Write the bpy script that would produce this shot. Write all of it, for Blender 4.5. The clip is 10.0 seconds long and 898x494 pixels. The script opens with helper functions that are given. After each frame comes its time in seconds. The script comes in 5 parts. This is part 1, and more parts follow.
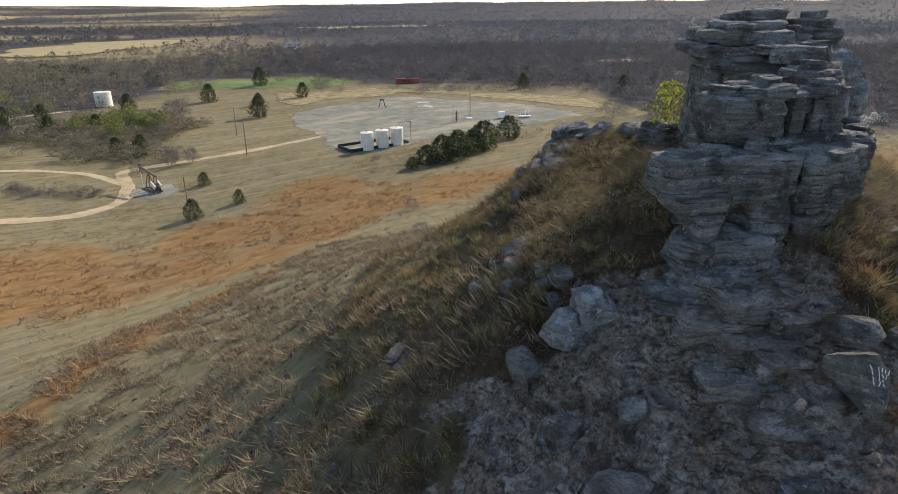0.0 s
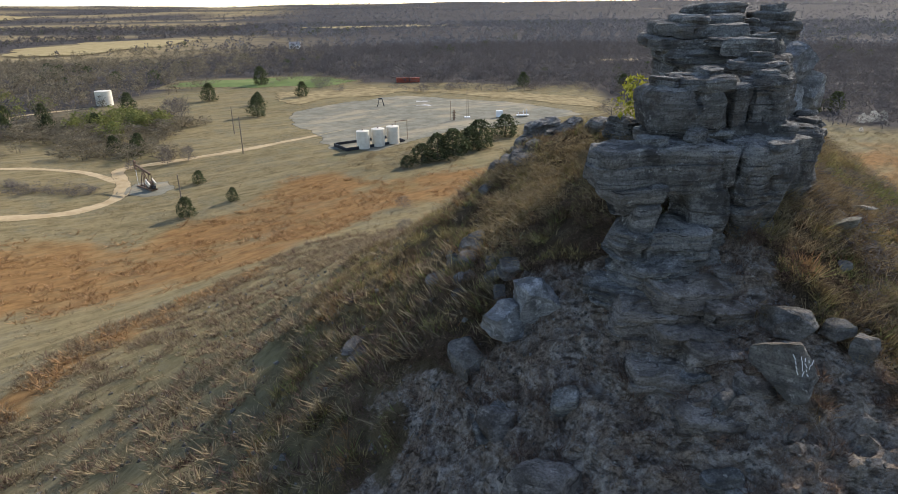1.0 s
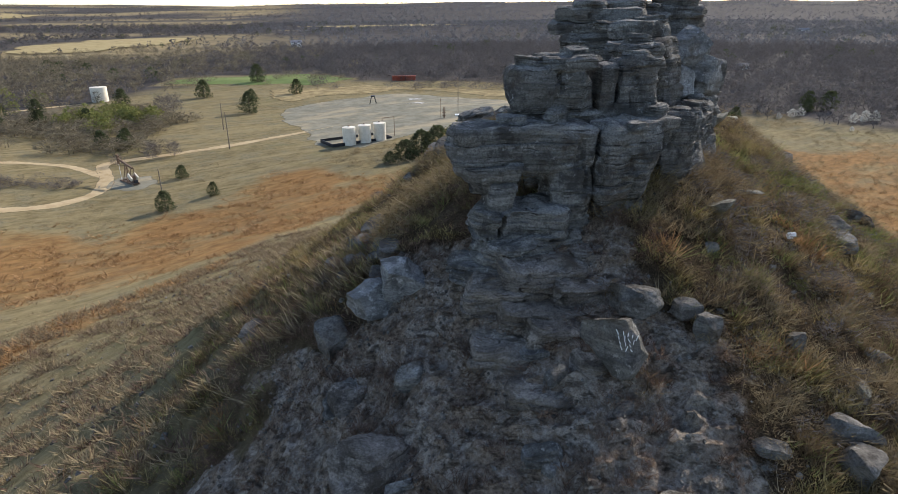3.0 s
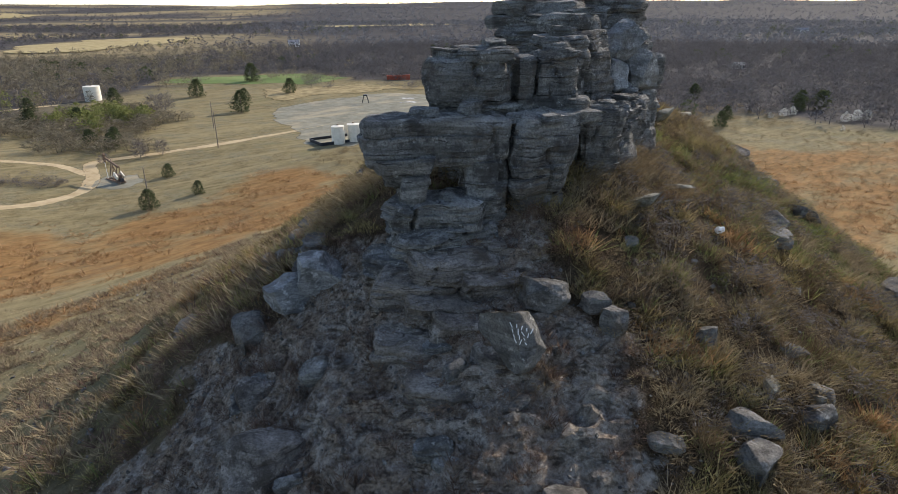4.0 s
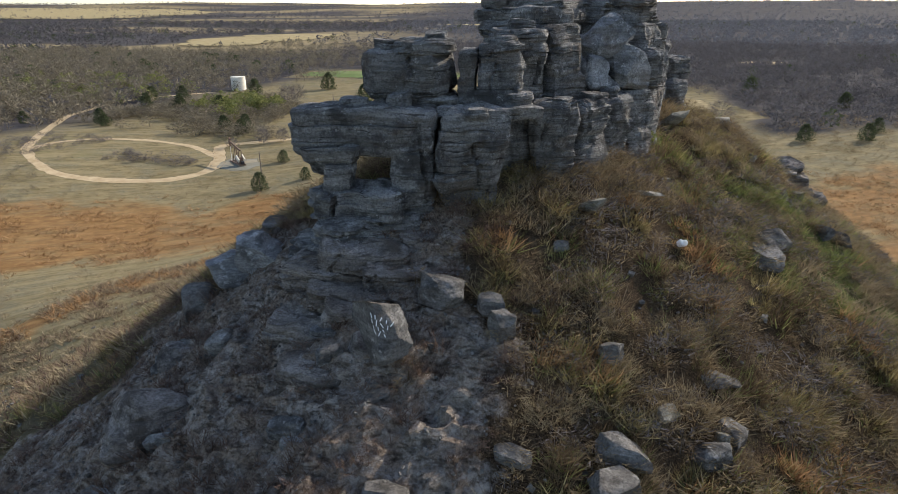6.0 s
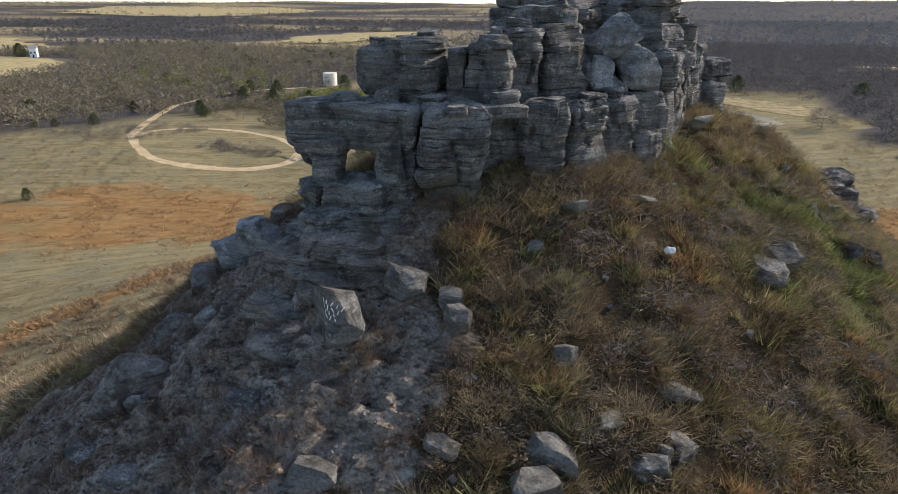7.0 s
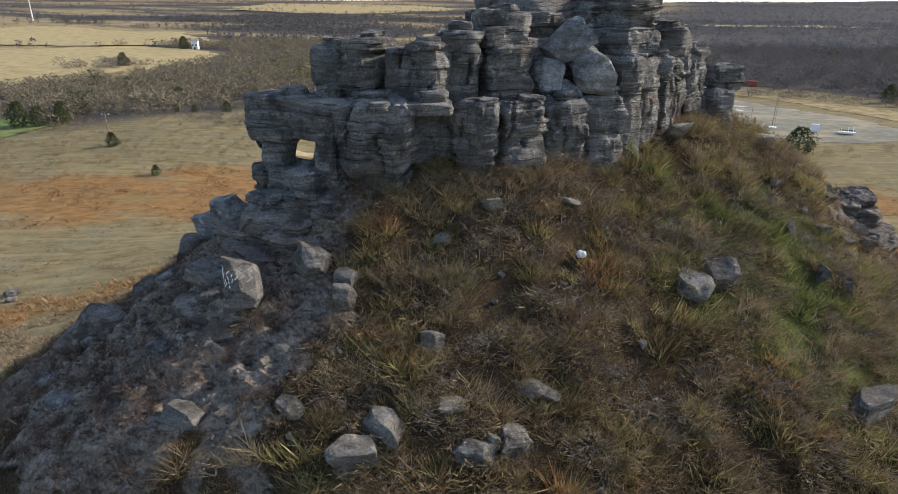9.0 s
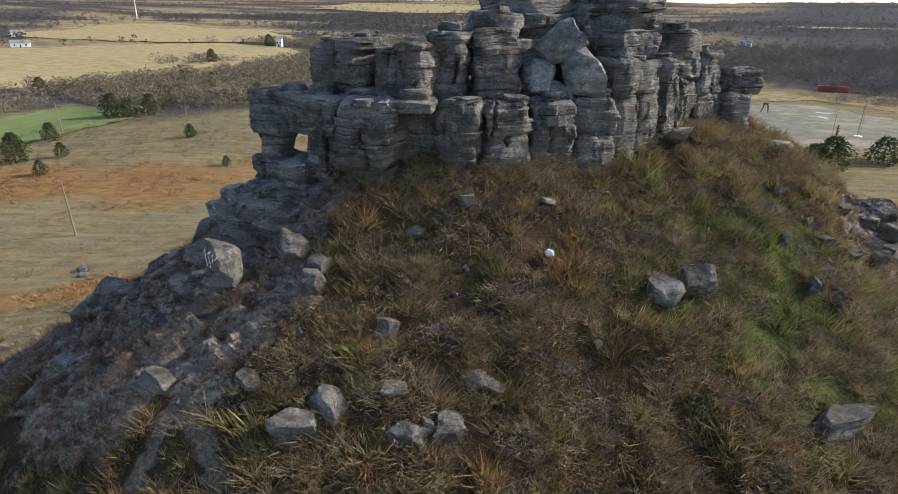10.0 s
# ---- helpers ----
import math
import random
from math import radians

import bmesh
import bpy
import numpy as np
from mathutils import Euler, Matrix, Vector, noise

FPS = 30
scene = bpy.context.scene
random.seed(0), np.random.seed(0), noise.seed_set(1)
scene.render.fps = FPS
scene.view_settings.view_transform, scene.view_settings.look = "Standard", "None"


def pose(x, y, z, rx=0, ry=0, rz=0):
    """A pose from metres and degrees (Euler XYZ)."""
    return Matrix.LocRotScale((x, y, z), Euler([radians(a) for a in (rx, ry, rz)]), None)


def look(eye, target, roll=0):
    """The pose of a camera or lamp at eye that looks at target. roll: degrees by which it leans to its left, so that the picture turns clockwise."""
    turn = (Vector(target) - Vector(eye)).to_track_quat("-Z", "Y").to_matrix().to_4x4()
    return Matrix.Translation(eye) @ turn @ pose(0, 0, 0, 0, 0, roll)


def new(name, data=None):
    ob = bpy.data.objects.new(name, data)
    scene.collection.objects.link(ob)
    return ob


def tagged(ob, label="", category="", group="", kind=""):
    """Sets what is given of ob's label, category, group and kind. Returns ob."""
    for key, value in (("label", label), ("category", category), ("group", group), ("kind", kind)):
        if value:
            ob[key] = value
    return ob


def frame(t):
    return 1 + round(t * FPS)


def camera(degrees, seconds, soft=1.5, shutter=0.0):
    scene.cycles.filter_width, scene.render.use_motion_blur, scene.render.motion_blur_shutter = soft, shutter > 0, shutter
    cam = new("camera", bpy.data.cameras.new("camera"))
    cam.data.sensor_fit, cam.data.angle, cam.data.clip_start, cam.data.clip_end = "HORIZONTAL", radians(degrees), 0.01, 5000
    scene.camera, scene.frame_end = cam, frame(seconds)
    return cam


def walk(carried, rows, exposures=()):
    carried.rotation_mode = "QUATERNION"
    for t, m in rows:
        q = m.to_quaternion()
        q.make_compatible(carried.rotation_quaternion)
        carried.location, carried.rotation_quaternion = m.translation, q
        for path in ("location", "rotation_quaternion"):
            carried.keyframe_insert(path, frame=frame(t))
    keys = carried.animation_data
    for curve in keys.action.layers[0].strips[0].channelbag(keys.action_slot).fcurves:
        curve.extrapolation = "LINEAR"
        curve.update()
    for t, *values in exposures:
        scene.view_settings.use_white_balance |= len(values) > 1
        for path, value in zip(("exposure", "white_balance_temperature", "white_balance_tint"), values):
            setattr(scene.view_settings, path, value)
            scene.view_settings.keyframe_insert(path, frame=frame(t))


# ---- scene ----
cam = camera(71.8, 10.0, 0.7)
METRES, EYE, TILT, LEAN, TURN = 38.0, 38.0, -21.4, 0.5, 0.0
ROWS = [
    (0.0, 0.0, 0.0, 0.0, 0.0, 0.0, -0.0),
    (0.5, 0.0332, 0.0007, -0.0041, 0.17, -0.02, -0.03),
    (1.0, 0.0711, -0.0008, -0.0097, 0.47, -0.01, -0.11),
    (1.5, 0.1092, -0.0013, -0.016, 0.73, -0.02, -0.21),
    (2.0, 0.1473, -0.0013, -0.0221, 0.86, -0.01, -0.31),
    (2.5, 0.1861, -0.0012, -0.028, 0.94, -0.01, -0.45),
    (4.0, 0.3197, 0.008, -0.038, 1.13, -0.02, -0.58),
    (4.5, 0.3702, 0.0155, -0.0396, 1.09, 0.0, -0.58),
    (5.0, 0.4229, 0.0229, -0.0384, 3.15, -0.08, -1.41),
    (5.5, 0.4784, 0.0295, -0.0366, 7.85, -0.3, -3.3),
    (7.0, 0.6492, 0.0578, -0.0253, 20.72, -1.69, -8.33),
    (7.5, 0.7048, 0.0706, -0.0184, 23.68, -2.17, -9.4),
    (8.0, 0.7602, 0.0858, -0.0109, 26.96, -2.77, -10.6),
    (8.5, 0.8144, 0.1024, -0.0023, 29.73, -3.34, -11.57),
    (9.0, 0.8677, 0.1209, 0.0072, 32.25, -3.88, -12.45),
    (9.5, 0.919, 0.141, 0.017, 35.24, -4.59, -13.42),
    (10.0, 0.9704, 0.1646, 0.0282, 39.19, -5.53, -14.64),
]
walk(cam, [(t, pose(0, 0, EYE, TILT, LEAN, TURN) @ pose(METRES * x, METRES * y, METRES * z, 90 + pitch, roll, yaw)) for t, x, y, z, yaw, pitch, roll in ROWS],
     exposures=[(0.0, 0.48, 7120, 12), (10.0, 0.48, 7120, 12)])

# ---- light ----
SUN_AZ, SUN_EL = 37.0, 28.8          # degrees right of the first view's heading, and above the horizon
world = bpy.data.worlds.new("world")
scene.world = world
world.use_nodes = True
wn = world.node_tree
sky = wn.nodes.new("ShaderNodeTexSky")
sky.sky_type, sky.sun_disc = "NISHITA", False
sky.sun_elevation, sky.sun_rotation = radians(SUN_EL), radians(SUN_AZ)
sky.air_density, sky.dust_density, sky.altitude = 0.8, 0.8, 300
sky.ozone_density = 2.0
wn.links.new(sky.outputs[0], wn.nodes["Background"].inputs[0])
wn.nodes["Background"].inputs[1].default_value = 0.22
sun = new("sun", bpy.data.lights.new("sun", "SUN"))
sun.data.energy, sun.data.angle, sun.data.color = 4.3, radians(0.6), (1.0, 0.975, 0.93)
sx, sy = math.sin(radians(SUN_AZ)), math.cos(radians(SUN_AZ))
sun.matrix_world = look((0, 0, 90), (-sx * 100, -sy * 100, 90 - 100 * math.tan(radians(SUN_EL))))


# ---- noise in numpy ----
def hashed(ix, iy, iz, seed):
    h = (ix * 374761393 + iy * 668265263 + iz * 1440662683 + seed * 1013904223) & 0xFFFFFFFF
    h = ((h ^ (h >> 15)) * 2246822519) & 0xFFFFFFFF
    h = ((h ^ (h >> 13)) * 3266489917) & 0xFFFFFFFF
    return ((h ^ (h >> 16)) & 0xFFFFFF) / float(0x7FFFFF) - 1.0


def vnoise(p, seed=0):
    """Smooth noise of about -1 to 1 at the points p (n, 3)."""
    p = np.asarray(p, float)
    i = np.floor(p).astype(np.int64)
    f = p - i
    f = f * f * (3 - 2 * f)
    out = np.zeros(len(p))
    for a in (0, 1):
        for b in (0, 1):
            for c in (0, 1):
                w = (f[:, 0] if a else 1 - f[:, 0]) * (f[:, 1] if b else 1 - f[:, 1]) * (f[:, 2] if c else 1 - f[:, 2])
                out += w * hashed(i[:, 0] + a, i[:, 1] + b, i[:, 2] + c, seed)
    return out


def fbm(p, octaves=3, seed=0):
    p = np.asarray(p, float)
    out, amp = np.zeros(len(p)), 1.0
    for k in range(octaves):
        out += amp * vnoise(p * 2.0 ** k, seed + 17 * k)
        amp *= 0.5
    return out


def flat(x, y):
    return np.stack([np.ravel(x), np.ravel(y), np.zeros(np.size(x))], 1)


def smooth(a, b, v):
    t = np.clip((np.asarray(v, float) - a) / (b - a), 0, 1)
    return t * t * (3 - 2 * t)


# ---- the lie of the land ----
# hill lobes: x, y, height, two half widths, turn
LOBES = [(13.3, 28.1, 5.43, 11.7, 9.3, 0.11), (24.9, 48.2, 5.85, 12.9, 10.2, 1.25), (11.4, 19.0, 9.79, 38.7, 25.0, 1.12),
         (13.0, 14.0, 4.29, 9.7, 22.1, 1.55), (0.2, 56.1, 9.73, 26.7, 20.5, 1.69), (30.0, 28.6, 8.31, 40.4, 62.8, -0.12),
         (-25.9, 71.2, 2.57, 62.3, 18.1, 1.07), (-9.6, 42.0, 2.61, 14.2, 42.0, -1.89), (9.9, 48.8, 3.99, 7.0, 9.0, -0.07),
         (30.7, 47.4, 9.86, 41.7, 22.8, 2.07), (-12.5, 24.7, 5.14, 15.9, 24.9, 1.91), (-62.0, 112.0, -2.6, 40.0, 40.0, 0.0),
         (-135.0, 100.0, 3.0, 60.0, 55.0, 0.0)]


def land(x, y, fine=True):
    """Height of the ground at the arrays x, y."""
    x, y = np.ravel(np.asarray(x, float)), np.ravel(np.asarray(y, float))
    z = np.full(len(x), -1.0)
    for cx, cy, h, a, b, t in LOBES:
        dx, dy, c, s = x - cx, y - cy, math.cos(t), math.sin(t)
        z = z + h * np.exp(-((c * dx + s * dy) / a) ** 2 - ((c * dy - s * dx) / b) ** 2)
    r = np.hypot(x, y - 30)
    p = flat(x, y)
    z = z + fbm(p / 60, 2, 3) * 0.8 * smooth(70, 160, r) + fbm(p / 500, 2, 5) * 5 * smooth(350, 900, r)
    z = z + smooth(1500, 4300, r) * (38 + 12 * fbm(p / 900, 3, 9))
    if fine:
        hill = smooth(4, 12, z)
        z = z + hill * (0.22 * fbm(p / 2.6, 3, 21) + 0.09 * fbm(p / 0.7, 2, 22))
        flank = hill * smooth(6, -2, x)
        z = z + flank * (0.45 * fbm(p / 4.2, 3, 25) + 0.10 * fbm(p / 0.9, 2, 26))
        # ribs of bedrock that break through the bare shoulder
        bare = rocky(x, y)
        lift = z + 0.5 * fbm(p / 2.4, 3, 31) + 0.12 * p[:, 0] - 0.05 * p[:, 1]
        tread = lift / 0.42
        whole = np.floor(tread)
        stepped = (whole + smooth(0.55, 0.95, tread - whole) - tread) * 0.42
        z = z + bare * (0.9 * stepped + 0.42 * (0.4 - np.abs(fbm(p / 1.3, 3, 33))) + 0.14 * np.abs(fbm(p / 0.6, 2, 35)))
    return z


def rocky(x, y):
    """Where the shoulder of the hill is bare rock: 0 to 1."""
    p = flat(x, y)
    d = np.hypot((p[:, 0] - 7.8) / 11.2, (p[:, 1] - 17.5) / 7.5) + 0.22 * fbm(p / 3.0, 3, 41)
    e = np.hypot((p[:, 0] - 33.5) / 3.2, (p[:, 1] - 48.0) / 6.0) + 0.3 * fbm(p / 2.5, 3, 43)
    return np.maximum(1 - smooth(0.75, 1.1, d), 1 - smooth(0.7, 1.1, e))


def ground_z(x, y):
    return float(land([x], [y])[0])


# ---- building helpers ----
def mesh_of(name, verts, faces, material, shaded=False, parent=None, label=""):
    me = bpy.data.meshes.new(name)
    verts, faces = np.asarray(verts, np.float32), np.asarray(faces, np.int32)
    n, k = faces.shape
    me.vertices.add(len(verts)), me.loops.add(n * k), me.polygons.add(n)
    me.vertices.foreach_set("co", verts.ravel())
    me.loops.foreach_set("vertex_index", faces.ravel())
    me.polygons.foreach_set("loop_start", np.arange(0, n * k, k, dtype=np.int32))
    me.update(calc_edges=True)
    me.materials.append(material)
    if shaded:
        me.shade_smooth()
    else:
        me.shade_flat()
    ob = new(name, me)
    ob.parent = parent
    if label:
        tagged(ob, label)
    return ob


def part(name, bm, material, parent=None, label=""):
    me = bpy.data.meshes.new(name)
    bm.to_mesh(me)
    bm.free()
    me.materials.append(material)
    ob = new(name, me)
    ob.parent = parent
    if label:
        tagged(ob, label)
    return ob


def thing(name, x, y, z, label, category, group="", turn=0.0):
    ob = new(name)
    ob.matrix_basis = pose(x, y, z, 0, 0, turn)
    return tagged(ob, label, category, group)


def box(bm, x, y, z, lx, ly, lz, turn=None):
    """A box about its centre, in bm."""
    m = Matrix.Translation((x, y, z)) @ (turn or Matrix()) @ Matrix.Diagonal((lx, ly, lz, 1))
    bmesh.ops.create_cube(bm, size=1, matrix=m)
    return bm


def rod(bm, a, b, r0, r1=None, n=8):
    a, b = Vector(a), Vector(b)
    d = b - a
    m = Matrix.Translation((a + b) / 2) @ d.to_track_quat("Z", "Y").to_matrix().to_4x4()
    bmesh.ops.create_cone(bm, cap_ends=True, segments=n, radius1=r0, radius2=r1 if r1 is not None else r0, depth=d.length, matrix=m)
    return bm


# ---- materials ----
class Nodes:
    def __init__(self, name):
        self.mat = bpy.data.materials.new(name)
        self.mat.use_nodes = True
        self.nt = self.mat.node_tree
        self.bsdf = self.nt.nodes["Principled BSDF"]
        self.pos = self.make("ShaderNodeNewGeometry").outputs["Position"]

    def make(self, kind, **sets):
        n = self.nt.nodes.new(kind)
        for k, v in sets.items():
            setattr(n, k, v)
        return n

    def put(self, socket, v):
        if isinstance(v, bpy.types.NodeSocket):
            self.nt.links.new(v, socket)
        else:
            socket.default_value = (*v, 1) if isinstance(v, tuple) and len(v) == 3 and socket.type == "RGBA" else v

    def noise(self, scale, detail=4, rough=0.6, stretch=(1, 1, 1), vec=None, turn=0.0):
        first, m = self.make("ShaderNodeMapping"), self.make("ShaderNodeMapping")
        self.put(first.inputs["Vector"], vec or self.pos)
        first.inputs["Rotation"].default_value = (0, 0, turn)
        self.put(m.inputs["Vector"], first.outputs[0])
        m.inputs["Scale"].default_value = stretch
        n = self.make("ShaderNodeTexNoise")
        self.put(n.inputs["Vector"], m.outputs[0])
        n.inputs["Scale"].default_value, n.inputs["Detail"].default_value, n.inputs["Roughness"].default_value = scale, detail, rough
        return n.outputs["Fac"]

    def ramp(self, fac, a, b):
        m = self.make("ShaderNodeMapRange", interpolation_type="SMOOTHSTEP")
        self.put(m.inputs[0], fac)
        m.inputs[1].default_value, m.inputs[2].default_value = a, b
        return m.outputs[0]

    def mix(self, fac, a, b):
        m = self.make("ShaderNodeMix", data_type="RGBA")
        self.put(m.inputs[0], fac), self.put(m.inputs[6], a), self.put(m.inputs[7], b)
        return m.outputs[2]

    def math(self, op, a, b=0.0):
        m = self.make("ShaderNodeMath", operation=op)
        self.put(m.inputs[0], a), self.put(m.inputs[1], b)
        return m.outputs[0]

    def attr(self, name):
        return self.make("ShaderNodeAttribute", attribute_name=name).outputs["Fac"]

    def fade(self, scale):
        """Lets the surface break up towards its rim, where the ground shows through."""
        clear, both = self.make("ShaderNodeBsdfTransparent"), self.make("ShaderNodeMixShader")
        ragged = self.math("ADD", self.attr("rim"), self.math("MULTIPLY", self.math("SUBTRACT", self.noise(scale, 5, 0.7), 0.5), 1.3))
        self.put(both.inputs[0], self.ramp(ragged, 0.4, 0.75))
        self.nt.links.new(self.bsdf.outputs[0], both.inputs[1]), self.nt.links.new(clear.outputs[0], both.inputs[2])
        self.nt.links.new(both.outputs[0], self.nt.nodes["Material Output"].inputs["Surface"])
        return self.mat

    def done(self, colour, rough=0.9, bump=None, strength=0.3, distance=0.05, metal=0.0):
        self.put(self.bsdf.inputs["Base Color"], colour)
        self.put(self.bsdf.inputs["Roughness"], rough)
        self.bsdf.inputs["Metallic"].default_value = metal
        self.bsdf.inputs["Specular IOR Level"].default_value = 0.02 if isinstance(rough, float) and rough > 0.8 else 0.25
        if bump is not None:
            b = self.make("ShaderNodeBump")
            b.inputs["Strength"].default_value, b.inputs["Distance"].default_value = strength, distance
            self.put(b.inputs["Height"], bump)
            self.put(self.bsdf.inputs["Normal"], b.outputs[0])
        return self.mat


def ground_material():
    n = Nodes("ground")
    rock, green, path, far = n.attr("rock"), n.attr("green"), n.attr("path"), n.attr("far")
    speck = n.noise(1.8, 6, 0.75)
    fine = n.noise(9.0, 5, 0.7)
    broad = n.noise(0.05, 5, 0.6)
    clump = n.noise(0.55, 8, 0.8, (0.55, 1.2, 1.0), None, -0.72)
    straw = n.mix(n.ramp(clump, 0.36, 0.62), (0.12, 0.096, 0.05), (0.235, 0.186, 0.10))
    straw = n.mix(n.ramp(n.noise(0.12, 7, 0.75), 0.45, 0.62), straw, n.mix(n.ramp(speck, 0.35, 0.65), (0.12, 0.105, 0.064), (0.21, 0.18, 0.112)))
    rows = n.noise(0.5, 5, 0.65, (0.07, 1.0, 1.0), None, -0.62)
    straw = n.mix(n.math("MULTIPLY", n.ramp(rows, 0.48, 0.64), 0.5), straw, (0.28, 0.223, 0.12))
    straw = n.mix(n.math("MULTIPLY", n.ramp(rows, 0.47, 0.36), 0.3), straw, (0.135, 0.112, 0.056))
    rust = n.mix(n.ramp(clump, 0.36, 0.64), (0.16, 0.077, 0.028), (0.295, 0.152, 0.056))
    patchy = n.math("ADD", n.attr("rust"), n.math("MULTIPLY", n.math("SUBTRACT", n.noise(0.10, 9, 0.78, (0.6, 1.3, 1.0), None, -0.72), 0.5), 2.6))
    plain = n.mix(n.math("MULTIPLY", n.ramp(patchy, 0.2, 1.15), 0.78), straw, rust)
    plain = n.mix(n.math("MULTIPLY", n.ramp(broad, 0.55, 0.7), 0.4), plain, n.mix(speck, (0.10, 0.095, 0.045), (0.22, 0.20, 0.10)))
    litter = n.mix(n.ramp(n.noise(17.0, 5, 0.75), 0.36, 0.62), (0.022, 0.015, 0.01), (0.11, 0.077, 0.046))
    litter = n.mix(n.ramp(n.noise(0.7, 5, 0.7), 0.5, 0.68), litter, n.mix(n.ramp(fine, 0.38, 0.6), (0.04, 0.03, 0.02), (0.155, 0.118, 0.072)))
    ground = n.mix(n.attr("hill"), plain, litter)
    seams = n.ramp(n.noise(1.0, 8, 0.75, (1.4, 1.4, 7.0)), 0.36, 0.46)
    stone = n.mix(n.ramp(n.noise(2.6, 8, 0.8), 0.38, 0.62), (0.165, 0.134, 0.107), (0.44, 0.378, 0.315))
    stone = n.mix(n.ramp(n.noise(0.9, 8, 0.8), 0.42, 0.58), stone, n.mix(n.ramp(n.noise(6.0, 6, 0.8), 0.35, 0.65), (0.105, 0.076, 0.055), (0.33, 0.25, 0.185)))
    stone = n.mix(n.math("ADD", n.math("MULTIPLY", seams, 0.6), 0.4), (0.075, 0.06, 0.048), stone)
    ground = n.mix(n.ramp(n.math("ADD", rock, n.math("MULTIPLY", n.math("SUBTRACT", n.noise(1.6, 7, 0.75), 0.5), 1.6)), 0.35, 0.65), ground, stone)
    ground = n.mix(n.math("MULTIPLY", green, n.ramp(speck, 0.3, 0.6)), ground, n.mix(n.ramp(fine, 0.35, 0.6), (0.04, 0.055, 0.016), (0.12, 0.145, 0.045)))
    ground = n.mix(n.math("MULTIPLY", n.ramp(n.math("ADD", path, n.math("MULTIPLY", n.math("SUBTRACT", n.noise(2.2, 6, 0.75), 0.5), 1.2)), 0.3, 0.8), 0.55), ground, n.mix(n.ramp(n.noise(7.0, 6, 0.8), 0.38, 0.62), (0.14, 0.115, 0.088), (0.40, 0.345, 0.275)))
    # woodland floor: leaf litter, with the trees' shade put into its dark colour
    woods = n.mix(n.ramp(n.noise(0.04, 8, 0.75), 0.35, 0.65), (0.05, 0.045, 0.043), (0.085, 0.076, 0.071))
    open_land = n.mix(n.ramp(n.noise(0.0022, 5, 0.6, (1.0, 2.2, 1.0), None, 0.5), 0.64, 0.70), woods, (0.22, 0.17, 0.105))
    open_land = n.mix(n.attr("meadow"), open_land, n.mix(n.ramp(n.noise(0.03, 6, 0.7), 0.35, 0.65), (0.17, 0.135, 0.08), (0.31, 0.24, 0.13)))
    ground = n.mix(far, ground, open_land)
    h = n.math("ADD", n.math("MULTIPLY", speck, 0.6), n.math("MULTIPLY", fine, 0.35))
    h = n.math("ADD", h, n.math("MULTIPLY", n.math("MULTIPLY", seams, rock), 0.5))
    h = n.math("MULTIPLY", h, n.math("ADD", 0.22, n.math("MULTIPLY", 0.78, n.math("MAXIMUM", n.attr("hill"), rock))))
    return n.done(ground, 0.95, h, 1.0, 0.5)


def stone_material(name, dark, light, beds_=1.0):
    """Bedded sandstone: warped lines along the beds, dark lichen and pale scars."""
    n = Nodes(name)
    wob = n.make("ShaderNodeTexNoise")
    n.put(wob.inputs["Vector"], n.pos)
    wob.inputs["Scale"].default_value, wob.inputs["Detail"].default_value = 0.8, 4
    sub = n.make("ShaderNodeVectorMath", operation="MULTIPLY_ADD")
    n.put(sub.inputs[0], wob.outputs["Color"]), n.put(sub.inputs[2], n.pos)
    sub.inputs[1].default_value = (0.0, 0.0, 0.45)
    v = sub.outputs[0]
    beds = n.noise(1.0, 6, 0.7, (0.30, 0.30, 3.2), v)
    lines = n.noise(1.0, 6, 0.7, (0.55, 0.55, 11.0), v)
    blotch = n.noise(0.7, 8, 0.75)
    grain = n.noise(11.0, 6, 0.8)
    tone = n.make("ShaderNodeObjectInfo").outputs["Random"]
    c = n.mix(n.ramp(beds, 0.34, 0.68), dark, light)
    c = n.mix(n.math("MULTIPLY", tone, 0.30), c, tuple(u * 0.55 for u in light))
    c = n.mix(n.math("MULTIPLY", n.ramp(blotch, 0.47, 0.62), 0.8), c, tuple(u * 0.40 for u in dark))
    c = n.mix(n.math("MULTIPLY", n.ramp(n.noise(1.7, 7, 0.75), 0.57, 0.66), 0.75), c, tuple(min(1, u * 1.35) for u in light))
    c = n.mix(n.math("MULTIPLY", n.ramp(n.noise(0.5, 5, 0.65), 0.50, 0.68), 0.6), c, (0.145, 0.11, 0.08))
    keep = n.math("SUBTRACT", 1.0, n.math("MULTIPLY", n.math("SUBTRACT", 1.0, n.ramp(lines, 0.36, 0.43)), n.math("MULTIPLY", n.ramp(n.noise(0.9, 4, 0.6), 0.36, 0.58), 0.9 * beds_)))
    c = n.mix(keep, tuple(u * 0.25 for u in dark), c)
    c = n.mix(n.math("MULTIPLY", n.ramp(grain, 0.45, 0.62), 0.6), c, tuple(u * 0.45 for u in dark))
    h = n.math("ADD", n.math("MULTIPLY", lines, 1.5 * beds_), n.math("ADD", n.math("MULTIPLY", blotch, 0.9), n.math("MULTIPLY", grain, 0.35)))
    return n.done(c, 0.92, h, 1.0, 0.2)


